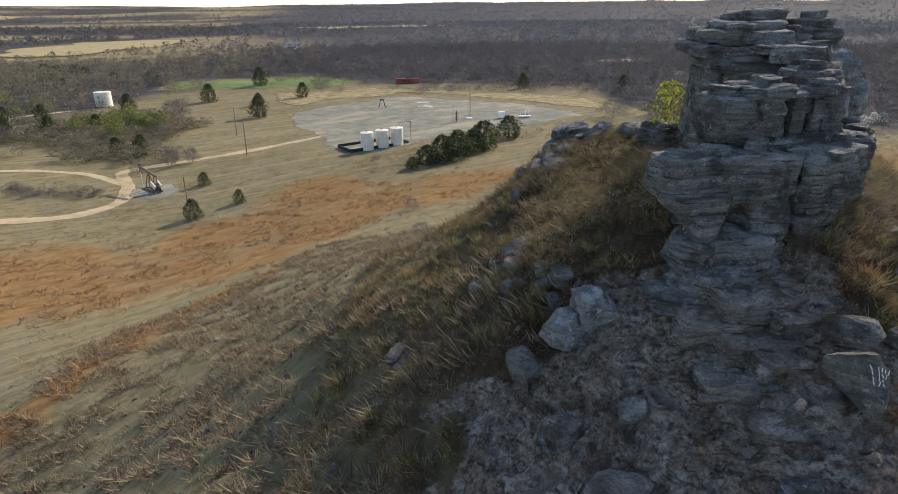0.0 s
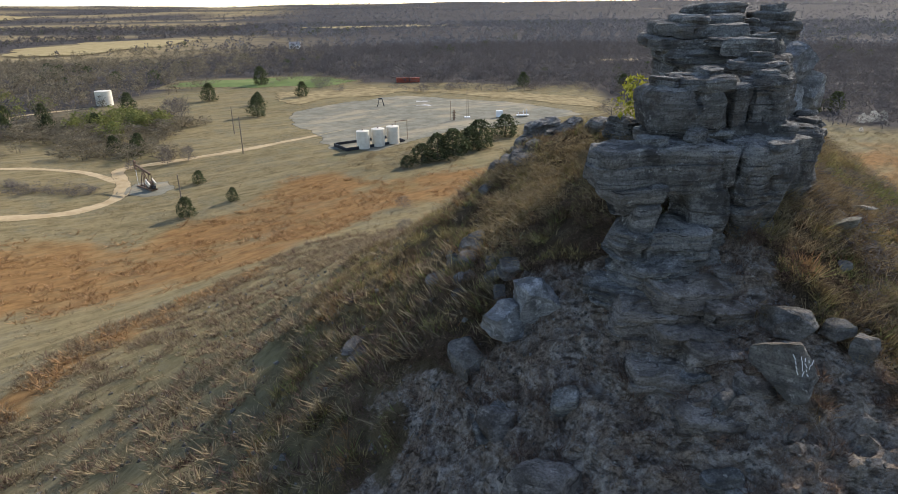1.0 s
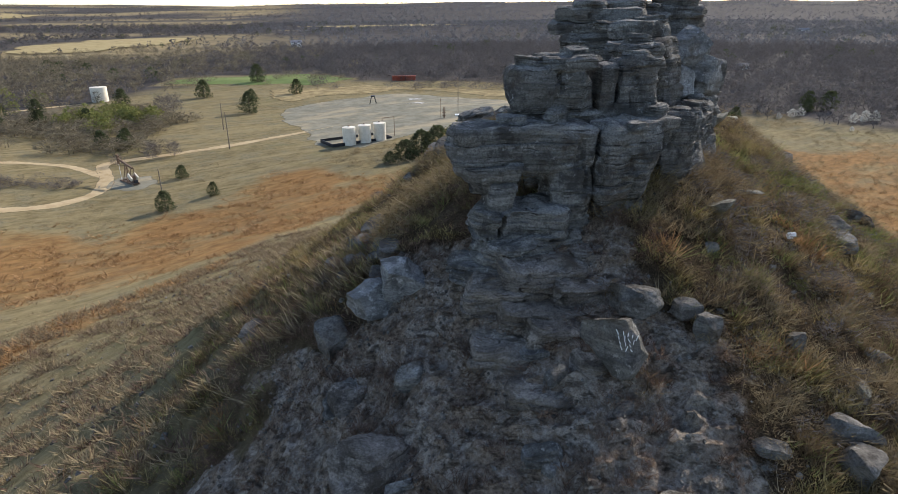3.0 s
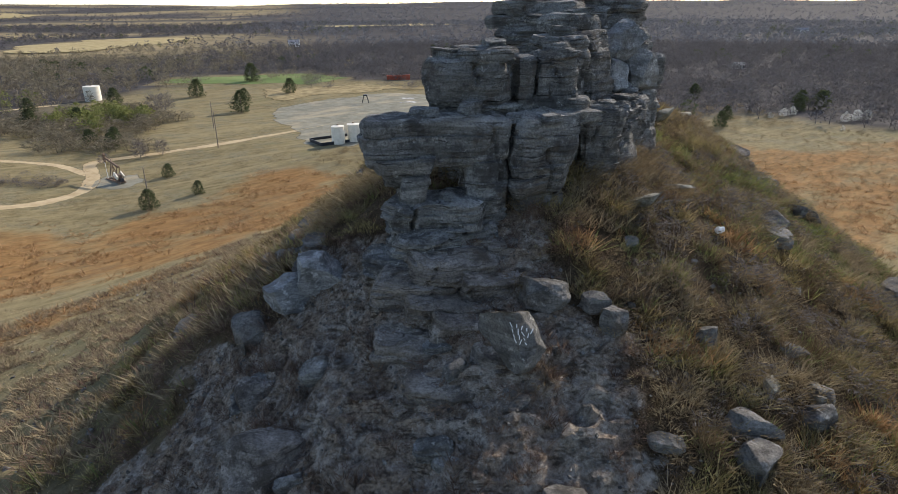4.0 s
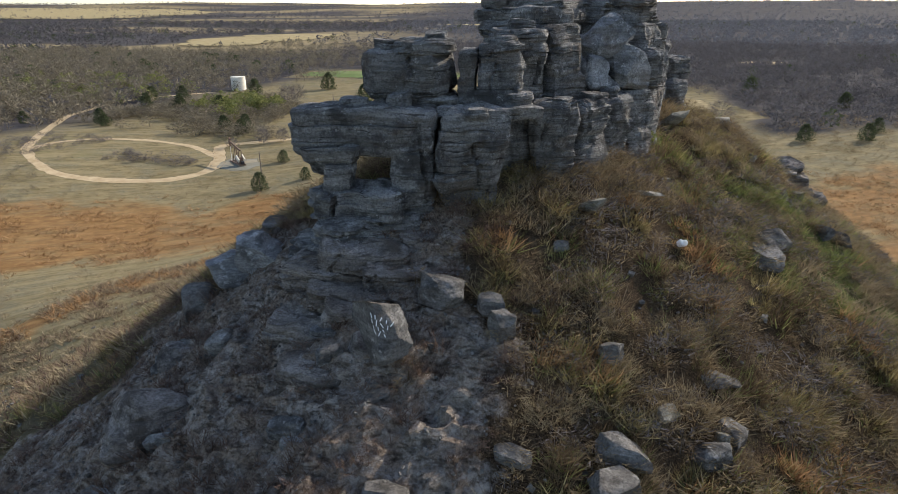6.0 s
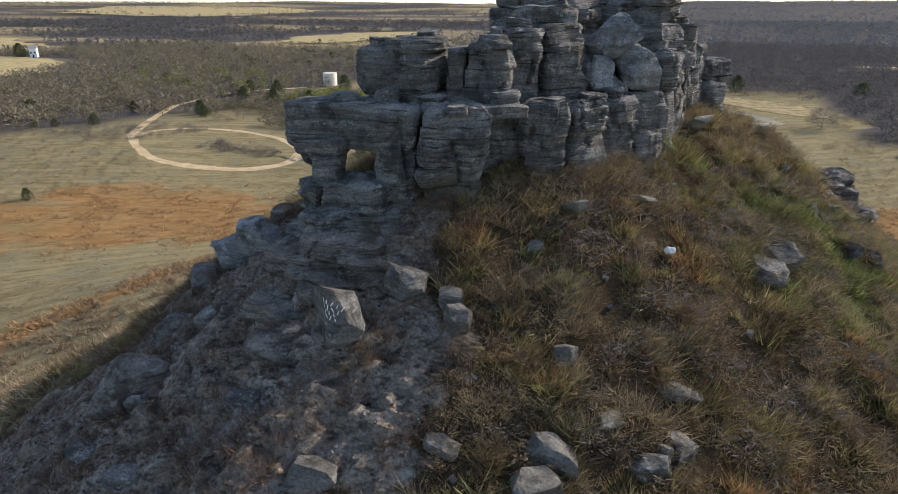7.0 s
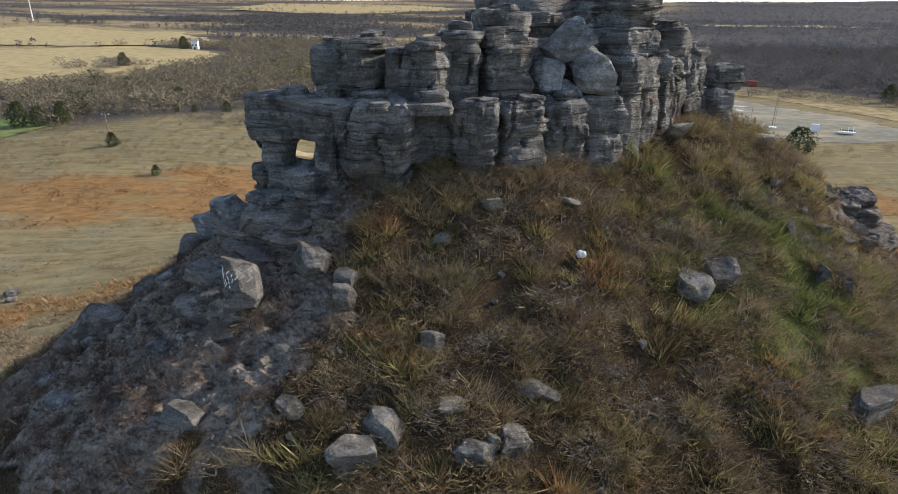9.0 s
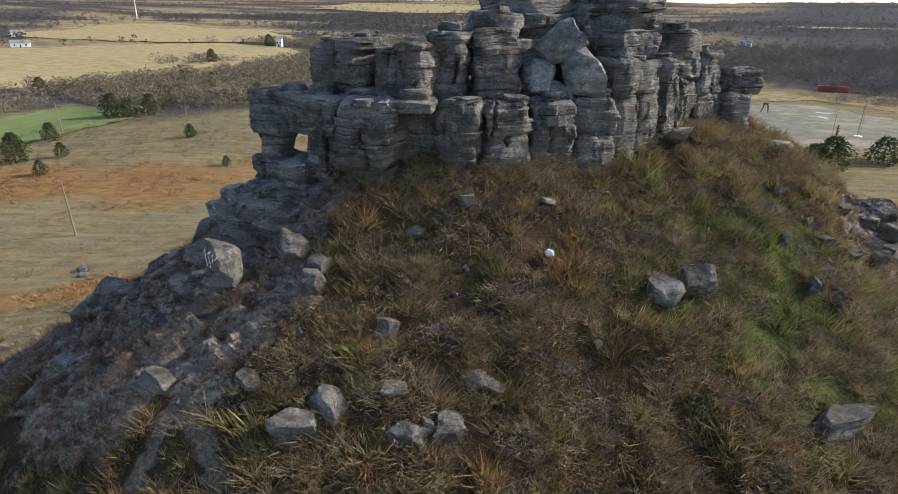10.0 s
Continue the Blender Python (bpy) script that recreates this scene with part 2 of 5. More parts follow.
def plain_material(name, a, b, scale=3.0, rough=0.8, bump=0.15, metal=0.0, rim=0.0):
    n = Nodes(name)
    f = n.noise(scale, 5, 0.7)
    c = n.mix(n.ramp(f, 0.3, 0.7), a, b)
    n.done(c, rough, f, bump, 0.03, metal)
    return n.fade(rim) if rim else n.mat


def plant_material(name, *cols):
    """Leaves and twigs, each of a shade of its own."""
    n = Nodes(name)
    r = n.make("ShaderNodeNewGeometry").outputs["Random Per Island"]
    ramp = n.make("ShaderNodeValToRGB")
    ramp.color_ramp.interpolation = "LINEAR"
    for k, col in enumerate(cols):
        e = ramp.color_ramp.elements[k] if k < 2 else ramp.color_ramp.elements.new(1.0)
        e.color = (*col, 1)
    for k in range(len(cols)):
        ramp.color_ramp.elements[k].position = k / (len(cols) - 1)
    n.put(ramp.inputs[0], r)
    patch = n.ramp(n.noise(0.35, 4, 0.6), 0.38, 0.62)
    clump = n.noise(1.7, 3, 0.6)
    c = n.mix(n.math("MULTIPLY", patch, 0.4), ramp.outputs[0], cols[-1])
    c = n.mix(n.math("MULTIPLY", n.ramp(clump, 0.52, 0.68), 0.5), c, tuple(min(1, u * 1.3) for u in cols[-1]))
    c = n.mix(n.math("MULTIPLY", n.ramp(clump, 0.48, 0.34), 0.55), c, tuple(u * 0.6 for u in cols[0]))
    n.done(c, 0.85)
    thin = n.make("ShaderNodeBsdfTranslucent")
    n.put(thin.inputs[0], c)
    both = n.make("ShaderNodeMixShader")
    both.inputs[0].default_value = 0.3
    n.nt.links.new(n.bsdf.outputs[0], both.inputs[1]), n.nt.links.new(thin.outputs[0], both.inputs[2])
    n.nt.links.new(both.outputs[0], n.nt.nodes["Material Output"].inputs["Surface"])
    return n.mat


def gravel_material():
    n = Nodes("pad_gravel")
    c = n.mix(n.ramp(n.noise(0.25, 6, 0.7), 0.35, 0.65), (0.165, 0.155, 0.118), (0.235, 0.222, 0.172))
    c = n.mix(n.math("MULTIPLY", n.ramp(n.noise(0.045, 5, 0.65, (1.0, 2.4, 1.0), None, -0.6), 0.48, 0.62), 0.8), c, (0.33, 0.275, 0.185))
    c = n.mix(n.math("MULTIPLY", n.ramp(n.noise(3.0, 4, 0.7), 0.5, 0.7), 0.4), c, (0.12, 0.115, 0.095))
    n.done(c, 0.95, n.noise(3.0, 4, 0.7), 0.3, 0.05)
    return n.fade(0.35)


GROUND = ground_material()
STONE = stone_material("sandstone", (0.155, 0.147, 0.135), (0.42, 0.40, 0.365))
BLUE_STONE = stone_material("grey_sandstone", (0.20, 0.198, 0.192), (0.44, 0.432, 0.415), 0.25)
FOOT_STONE = stone_material("foot_sandstone", (0.15, 0.128, 0.107), (0.40, 0.35, 0.30), 0.8)
FALLEN = stone_material("fallen_sandstone", (0.125, 0.115, 0.102), (0.30, 0.28, 0.25), 0.3)
PALE_STONE = stone_material("pale_sandstone", (0.27, 0.25, 0.20), (0.46, 0.43, 0.35), 0.3)
GRAVEL = gravel_material()
DIRT = plain_material("road_dirt", (0.33, 0.245, 0.14), (0.47, 0.365, 0.225), 0.4, 0.95, 0.2, rim=0.5)
PALE = plain_material("caliche", (0.30, 0.28, 0.25), (0.60, 0.58, 0.55), 0.8, 0.9, 0.1, rim=0.6)
TANK = plain_material("tank_paint", (0.62, 0.55, 0.43), (0.74, 0.67, 0.55), 1.2, 0.5, 0.05)
BLACK = plain_material("black_steel", (0.018, 0.018, 0.02), (0.04, 0.04, 0.045), 2.0, 0.5, 0.05)
RUST = plain_material("rusty_steel", (0.12, 0.07, 0.045), (0.24, 0.16, 0.11), 4.0, 0.75, 0.1)
WHITE = plain_material("white_paint", (0.66, 0.65, 0.62), (0.80, 0.79, 0.76), 1.0, 0.6, 0.05)
RED = plain_material("red_paint", (0.26, 0.05, 0.03), (0.36, 0.09, 0.05), 1.0, 0.6, 0.05)
POLE = plain_material("weathered_pole", (0.16, 0.12, 0.085), (0.30, 0.24, 0.18), 5.0, 0.9, 0.2)
ROOF = plain_material("grey_roof", (0.18, 0.18, 0.19), (0.28, 0.28, 0.28), 2.0, 0.8, 0.1)
GLASS = plain_material("dark_pane", (0.02, 0.025, 0.03), (0.05, 0.055, 0.06), 2.0, 0.1, 0.0)
BARK = plain_material("bark", (0.08, 0.06, 0.05), (0.17, 0.14, 0.11), 6.0, 0.95, 0.3)
PALE_BARK = plain_material("pale_bark", (0.17, 0.14, 0.115), (0.30, 0.26, 0.22), 6.0, 0.95, 0.3)
TWIG = plant_material("bare_twigs", (0.068, 0.058, 0.053), (0.122, 0.105, 0.096), (0.20, 0.174, 0.157))
# paler, bluer twigs for distant trees: aerial haze put into the colour
HAZY_WOODS = plant_material("hazy_woodland_twigs", (0.08, 0.081, 0.09), (0.122, 0.122, 0.132), (0.175, 0.173, 0.18))
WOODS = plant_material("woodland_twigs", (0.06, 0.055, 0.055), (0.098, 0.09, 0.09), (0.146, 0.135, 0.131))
DARK_BRUSH = plant_material("dark_brush", (0.065, 0.044, 0.026), (0.132, 0.09, 0.052), (0.225, 0.165, 0.095))
RED_BRUSH = plant_material("red_brush", (0.075, 0.045, 0.034), (0.145, 0.09, 0.066), (0.23, 0.155, 0.115))
TAN_TWIG = plant_material("tan_twigs", (0.098, 0.08, 0.056), (0.17, 0.141, 0.098), (0.26, 0.22, 0.152))
BRUSH = plant_material("brown_brush", (0.12, 0.088, 0.048), (0.215, 0.158, 0.088), (0.31, 0.24, 0.14))
CEDAR = plant_material("cedar_leaf", (0.042, 0.052, 0.026), (0.06, 0.072, 0.035), (0.092, 0.104, 0.05))
OLIVE = plant_material("olive_leaf", (0.11, 0.12, 0.035), (0.17, 0.18, 0.058), (0.25, 0.245, 0.095))
DRY = plant_material("dry_grass", (0.13, 0.095, 0.06), (0.24, 0.18, 0.11), (0.38, 0.30, 0.18))
HILL_DRY = plant_material("hill_grass", (0.055, 0.041, 0.02), (0.175, 0.13, 0.056), (0.46, 0.365, 0.17))
RED_DRY = plant_material("shoulder_grass", (0.07, 0.042, 0.032), (0.135, 0.085, 0.062), (0.23, 0.16, 0.115))
RUSTY = plant_material("rust_grass", (0.19, 0.10, 0.046), (0.31, 0.175, 0.08), (0.42, 0.265, 0.138))
WEED = plant_material("green_weed", (0.08, 0.098, 0.03), (0.16, 0.18, 0.06), (0.28, 0.285, 0.11))
GOLD = plain_material("hay_field", (0.27, 0.21, 0.105), (0.40, 0.32, 0.17), 0.12, 0.95, 0.1, rim=0.05)
STRAW = plain_material("tall_straw", (0.17, 0.13, 0.068), (0.34, 0.268, 0.145), 0.25, 0.95, 0.4, rim=0.2)
LAWN = plain_material("winter_wheat", (0.11, 0.15, 0.055), (0.18, 0.215, 0.085), 0.05, 0.95, 0.1, rim=0.12)

# ---- ground, one sheet to the horizon ----
def spread(lo, hi, step, lo2, hi2, step2, reach, grow=1.12):
    """Coordinates: even from lo to hi, coarser out to lo2 and hi2, then ever wider out to reach."""
    out = list(np.arange(lo2, lo, step2)) + list(np.arange(lo, hi, step)) + list(np.arange(hi, hi2, step2))
    d, a, b = step2, out[0], out[-1]
    left, right = [], []
    while a > -reach or b < reach:
        d *= grow
        a, b = max(a - d, -reach), min(b + d, reach)
        left.append(a), right.append(b)
    return np.array(sorted(set(left)) + out + sorted(set(right)))


def along(x, y, line, wide, seed=0):
    """1 on a line through the points given, falling to 0 at its width."""
    p = flat(x, y)
    best = np.full(len(p), 1e9)
    for (ax, ay), (bx, by) in zip(line[:-1], line[1:]):
        t = np.clip(((x - ax) * (bx - ax) + (y - ay) * (by - ay)) / ((bx - ax) ** 2 + (by - ay) ** 2), 0, 1)
        best = np.minimum(best, np.hypot(x - ax - t * (bx - ax), y - ay - t * (by - ay)))
    return 1 - smooth(0.35, 1.25, best / wide + 0.35 * fbm(p / (wide * 0.8), 3, seed))


def build_ground():
    xs, ys = spread(-12, 42, 0.26, -160, 130, 1.6, 4900), spread(8, 56, 0.26, -30, 300, 1.8, 4900)
    gx, gy = np.meshgrid(xs, ys)
    x, y = gx.ravel(), gy.ravel()
    z = land(x, y)
    nx, ny = len(xs), len(ys)
    i = (np.arange(ny - 1)[:, None] * nx + np.arange(nx - 1)[None, :]).ravel()
    faces = np.stack([i, i + 1, i + nx + 1, i + nx], 1)
    ob = mesh_of("ground", np.stack([x, y, z], 1), faces, GROUND, True)
    tagged(ob, "dry grassy hill and plain with rust-coloured patches", "ground", "", "structure")
    bare = rocky(x, y)
    ob.data.polygons.foreach_set("use_smooth", bare[faces].min(1) < 0.25)
    p = flat(x, y)
    r = np.hypot(x, y - 30)
    hill = smooth(10, 19, land(x, y, False) + 4.0 * fbm(p / 4, 3, 51) - 2.0 * smooth(6, -4, x - 0.10 * (y - 30))) * (1 - 0.5 * smooth(5, -3, x))
    green = 1 - smooth(0.6, 1.15, np.hypot((x - 32) / 5.6, (y - 34) / 6.2) + 0.25 * fbm(p / 2.2, 3, 53))
    path = np.maximum(along(x, y, PATH_LINE, 0.42, 55), along(x, y, PATH_FORK, 0.5, 55))
    rust = np.zeros(len(x))
    for line, wide in RUST_BANDS:
        rust = np.maximum(rust, along(x, y, line, wide, 56))
    far = smooth(300, 520, r + 60 * fbm(p / 90, 3, 57))
    for name, v in (("rock", rocky(x, y)), ("green", green), ("path", path), ("hill", hill), ("far", far), ("rust", rust)):
        a = ob.data.attributes.new(name, "FLOAT", "POINT")
        a.data.foreach_set("value", np.asarray(v, np.float32))
    return ob


RUST_BANDS = [([(-75, 70), (-53, 89), (-35, 98), (-11, 127), (10, 141), (34, 150)], 13.0), ([(-88, 88), (-72, 91), (-39, 111), (-25, 140)], 12.0),
              ([(-42, 40), (-38, 53), (-33, 69), (-27, 80)], 4.0), ([(-64, 8), (-50, 24), (-45, 36)], 5.0),
              ([(-150, 30), (-112, 44), (-95, 62), (-80, 76), (-66, 86)], 17.0), ([(55, 122), (80, 140), (105, 158), (140, 170)], 18.0), ([(70, 100), (100, 130), (150, 150)], 13.0)]
PATH_LINE = [(16.0, 19.8), (16.6, 18.9), (16.8, 17.4), (16.0, 16.3), (15.4, 15.5), (16.3, 14.7), (16.9, 13.8), (17.2, 12.9), (17.8, 11.8)]
PATH_FORK = [(16.9, 14.1), (18.2, 13.9), (19.4, 13.7), (20.6, 13.4)]
build_ground()


def inside(px, py, ring):
    px, py = np.asarray(px, float), np.asarray(py, float)
    hit = np.zeros(px.shape, bool)
    for (ax, ay), (bx, by) in zip(ring, ring[1:] + ring[:1]):
        cross = ((ay > py) != (by > py)) & (px < (bx - ax) * (py - ay) / (by - ay + 1e-9) + ax)
        hit ^= cross
    return hit


def patch_of(name, ring, material, lift, step, label, category, ragged=2.0, seed=0):
    """A sheet draped on the ground inside the ring, with a ragged rim."""
    r = np.array(ring)
    xs, ys = np.arange(r[:, 0].min() - 3, r[:, 0].max() + 3, step), np.arange(r[:, 1].min() - 3, r[:, 1].max() + 3, step)
    gx, gy = np.meshgrid(xs, ys)
    p = flat(gx, gy)
    jx = p[:, 0] + ragged * fbm(p / (ragged * 4), 2, seed)
    jy = p[:, 1] + ragged * fbm(p / (ragged * 4), 2, seed + 7)
    ok = inside(jx, jy, ring).reshape(gx.shape)
    nx = len(xs)
    cell = ok[:-1, :-1] & ok[1:, :-1] & ok[:-1, 1:] & ok[1:, 1:]
    b, a = np.nonzero(cell)
    i = b * nx + a
    faces = np.stack([i, i + 1, i + nx + 1, i + nx], 1)
    used, inv = np.unique(faces, return_inverse=True)
    v = np.stack([p[:, 0], p[:, 1], land(p[:, 0], p[:, 1]) + lift], 1)[used]
    ob = mesh_of(name, v, inv.reshape(-1, 4), material, True)
    d = np.full(len(used), 1e9)
    for (ax, ay), (bx, by) in zip(ring, ring[1:] + ring[:1]):
        t = np.clip(((jx[used] - ax) * (bx - ax) + (jy[used] - ay) * (by - ay)) / ((bx - ax) ** 2 + (by - ay) ** 2), 0, 1)
        d = np.minimum(d, np.hypot(jx[used] - ax - t * (bx - ax), jy[used] - ay - t * (by - ay)))
    ob.data.attributes.new("rim", "FLOAT", "POINT").data.foreach_set("value", (1 - smooth(0, max(1.6 * ragged, 2 * step), d)).astype(np.float32))
    return tagged(ob, label, category, "", "structure")


def ribbon(name, line, width, material, lift, label):
    """A dirt track of the given width along a line."""
    pts = []
    for (ax, ay), (bx, by) in zip(line[:-1], line[1:]):
        k = max(2, int(math.hypot(bx - ax, by - ay) / 2))
        pts += [(ax + (bx - ax) * i / k, ay + (by - ay) * i / k) for i in range(k)]
    pts = np.array(pts + [line[-1]])
    for _ in range(4):
        pts[1:-1] = (pts[:-2] + 2 * pts[1:-1] + pts[2:]) / 4
    d = np.gradient(pts, axis=0)
    d /= np.linalg.norm(d, axis=1)[:, None]
    nrm = np.stack([-d[:, 1], d[:, 0]], 1)
    rows = []
    w = width / 2 * (1 + 0.22 * fbm(flat(pts[:, 0], pts[:, 1]) / 5, 2, 61))
    for s in (-1.0, -0.5, 0.0, 0.5, 1.0):
        q = pts + nrm * (s * w)[:, None]
        rows.append(np.stack([q[:, 0], q[:, 1], land(q[:, 0], q[:, 1]) + lift - 0.05 * (abs(s) == 0.5)], 1))
    v = np.concatenate(rows)
    n = len(pts)
    faces = [(r * n + i, r * n + i + 1, (r + 1) * n + i + 1, (r + 1) * n + i) for r in range(4) for i in range(n - 1)]
    ob = mesh_of(name, v, faces, material, True)
    ob.data.attributes.new("rim", "FLOAT", "POINT").data.foreach_set("value", np.repeat([1.0, 0.15, 0.0, 0.15, 1.0], n).astype(np.float32))
    return tagged(ob, label, "dirt track", "", "structure")


PAD = [(-58, 224), (-44, 199), (-33, 176), (-20, 168), (-6, 186), (12, 204), (30, 214), (52, 232), (30, 258), (8, 272), (-20, 287), (-44, 268), (-62, 246)]
patch_of("pavement", PAD, GRAVEL, 0.07, 1.0, "grey gravel well pad on the plain", "gravel pad", 2.0, 71)
ROAD_LINE = [(-106, 115.5), (-98, 112.5), (-88, 114.5), (-77, 120.5), (-72, 131), (-76, 142), (-84, 153), (-74, 162), (-58, 175.5), (-41, 195), (-34, 204)]
ribbon("road", ROAD_LINE, 3.9, DIRT, 0.08, "pale winding dirt track to the well pad")
ribbon("road", [(-76, 142), (-90, 150), (-104, 151), (-118, 147), (-124, 138), (-121, 127)], 3.2, DIRT, 0.07, "pale dirt track that loops through grass")
ribbon("road", [(-100, 113), (-112, 119), (-123, 128), (-147, 159), (-167, 187), (-177, 222), (-170, 240), (-150, 262)], 3.6, DIRT, 0.06, "pale dirt track towards a storage tank")
patch_of("field", [(-290, 70), (-420, 60), (-620, 120), (-520, 330), (-400, 330), (-320, 260), (-285, 180)], GOLD, 0.5, 9, "golden hay field beyond the woods", "field", 8.0, 73)
patch_of("field", [(-1250, 1500), (-1900, 1400), (-2300, 2000), (-1900, 2500), (-1300, 2100)], GOLD, 2.0, 40, "golden hay field in the far distance", "field", 40.0, 74)
patch_of("field", [(-361, 518), (-311, 553), (-282, 774), (-360, 812), (-440, 764), (-443, 640)], GOLD, 0.8, 9, "tan pasture between the bare woods", "field", 12.0, 78)
patch_of("field", [(95, 445), (130, 440), (140, 462), (105, 470)], DIRT, 0.4, 3, "bare reddish clearing in the woods", "clearing", 5.0, 79)
patch_of("field", [(-800, 200), (-560, 290), (-470, 380), (-700, 520), (-960, 420)], GOLD, 0.8, 12, "golden pasture beyond the farm house", "field", 18.0, 90)
patch_of("field", [(-340, 1180), (-180, 1020), (60, 1150), (-60, 1330)], GOLD, 1.2, 16, "pale pasture in the far woods", "field", 30.0, 91)
patch_of("field", [(-150, 40), (-210, 50), (-230, 92), (-170, 98)], LAWN, 0.3, 3, "green winter wheat field", "field", 3.0, 75)
patch_of("field", [(-150, 318), (-60, 310), (-45, 345), (-80, 372), (-150, 350)], LAWN, 0.12, 4, "green grassy clearing by the woods", "clearing", 5.0, 76)
patch_of("field", [(-66, 250), (-50, 274), (-20, 296), (10, 282), (34, 266), (57, 238), (68, 250), (60, 284), (20, 303), (-40, 316), (-84, 300)], STRAW, 0.13, 2.0, "tall golden grass round the gravel pad", "grass", 4.0, 77)
for ring, k in (([(-18, 250), (-8, 247), (-4, 254), (-14, 257)], 1), ([(-16, 262), (-6, 262), (-3, 268), (-14, 270)], 2), ([(-40, 222), (-33, 221), (-33, 224), (-40, 225)], 3)):
    patch_of("puddle", ring, PALE, 0.10, 0.4, "dried pale caliche patch on the gravel pad", "pale patch", 2.6, 80 + k)


# ---- rock ----
def rock_grid(lx, ly, h, seed, step=0.135, cuts=4, massive=0.5, wear=1.0, power=9.0, taper=0.0, soft=0.14, flats=8, laminae=1.0, cracks=1.0):
    """Vertices and triangles of one bedded block about its base centre: a rounded box with flat breaks, beds whose joints come and go
    along the face, upright cracks of limited height and chipped corners. soft: radius of the worn rims; massive: share of thick beds."""
    rng = np.random.default_rng(seed)
    n = int(np.clip(2 * (lx + ly) / step, 30, 200))
    th = np.arange(720) / 720 * 2 * np.pi
    c, s = np.cos(th), np.sin(th)
    rr = (np.abs(c) ** power + np.abs(s) ** power) ** (-1 / power)
    ox, oy = c * rr * lx / 2, s * rr * ly / 2
    for k in range(cuts):
        a = (k + rng.uniform(0.2, 0.8)) * 2 * np.pi / cuts
        ca, sa = math.cos(a), math.sin(a)
        lim = (abs(ca) * lx + abs(sa) * ly) / 2 * rng.uniform(0.78, 1.0)
        over = np.maximum(0, ox * ca + oy * sa - lim)
        ox, oy = ox - over * ca, oy - over * sa
    seg = np.r_[0, np.cumsum(np.hypot(np.diff(np.r_[ox, ox[0]]), np.diff(np.r_[oy, oy[0]])))]
    at = np.linspace(0, seg[-1], n, endpoint=False)
    ox, oy = np.interp(at, seg, np.r_[ox, ox[0]]), np.interp(at, seg, np.r_[oy, oy[0]])
    tx, ty = np.roll(ox, -1) - np.roll(ox, 1), np.roll(oy, -1) - np.roll(oy, 1)
    ln = np.hypot(tx, ty) + 1e-9
    nx_, ny_ = ty / ln, -tx / ln
    size = min(lx, ly)
    big = min(1.0, size / 2.0, h / 1.0) * wear
    # beds, thick or in packs of thin ones
    joints, z, fat = [], 0.0, True
    while z < h:
        if not joints or rng.uniform() < 0.35:
            fat = rng.uniform() < massive
        d = rng.uniform(0.35, 0.95) if fat else rng.uniform(0.07, 0.22)
        joints.append((z, rng.uniform(0.10, 0.30) if fat else rng.uniform(0.02, 0.12), rng.normal(0, 0.035 if fat else 0.055)))
        z += d
    zs = set(np.linspace(0, h, max(6, int(h / 0.11))).round(3))
    for z, g, o in joints[1:]:
        if z < h - 0.05:
            zs |= {round(z - 0.022, 3), round(z, 3), round(z + 0.022, 3)}
    zs = np.array(sorted(zs))
    zs = zs[np.r_[True, np.diff(zs) > 0.008]]
    m = len(zs)
    X, Y, Z = np.tile(ox, m), np.tile(oy, m), np.repeat(zs, n)
    NX, NY = np.tile(nx_, m), np.tile(ny_, m)
    at3 = np.stack([X + rng.uniform(0, 90), Y, Z], 1)
    push = 0.24 * big * fbm(at3 / (1.5, 1.5, 1.1), 2, seed)
    level = np.searchsorted([j[0] for j in joints], Z + 1e-6) - 1
    level = np.clip(level, 0, len(joints) - 1)
    own = np.stack([at3[:, 0], at3[:, 1], level * 9.7], 1)
    push += np.array([j[2] for j in joints])[level] * (0.6 + vnoise(own / 1.2, seed + 1)) * laminae
    push += 0.15 * big * np.round(1.6 * vnoise(own / (0.8, 0.8, 1.0), seed + 3)) / 1.6
    push += 0.10 * big * np.minimum(0, vnoise(own / (0.4, 0.4, 1.0), seed + 8) + 0.3)
    flat3 = np.stack([at3[:, 0], at3[:, 1], np.zeros(len(X))], 1)
    for k, (z, g, o) in enumerate(joints[1:]):
        near = np.abs(Z - z) < 0.012
        if near.any():
            push[near] -= g * big ** 0.5 * laminae * smooth(-0.35, 0.3, vnoise(flat3[near] / 0.9 + (0, 0, 5.3 * k), seed + 2))
    # upright cracks and faces that stand in or out between them
    ring = np.arange(n)
    for _ in range(int(cracks * rng.integers(2, 5) * max(1.0, (lx + ly) / 4))):
        p, w = rng.integers(n), max(2, int(rng.uniform(0.4, 1.6) / step))
        z0, z1 = np.sort(rng.uniform(-0.2, 1.2, 2)) * h
        if z1 - z0 < 0.3:
            continue
        wob = np.round(1.5 * vnoise(np.stack([zs / 0.5, zs * 0, zs * 0 + p], 1), seed + 6)).astype(int)
        inz = (zs > z0) & (zs < z1)
        d = (ring[None, :] - p - wob[:, None]) % n
        add = np.where(d < w, rng.uniform(-0.16, 0.06), 0.0) - np.where(d == 0, rng.uniform(0.12, 0.34), 0.0)
        push += big * (add * inz[:, None]).ravel()
    push += 0.035 * big * vnoise(at3 * (0.5, 0.5, 12.0), seed + 4) + 0.02 * vnoise(at3 * 5.0, seed + 5)
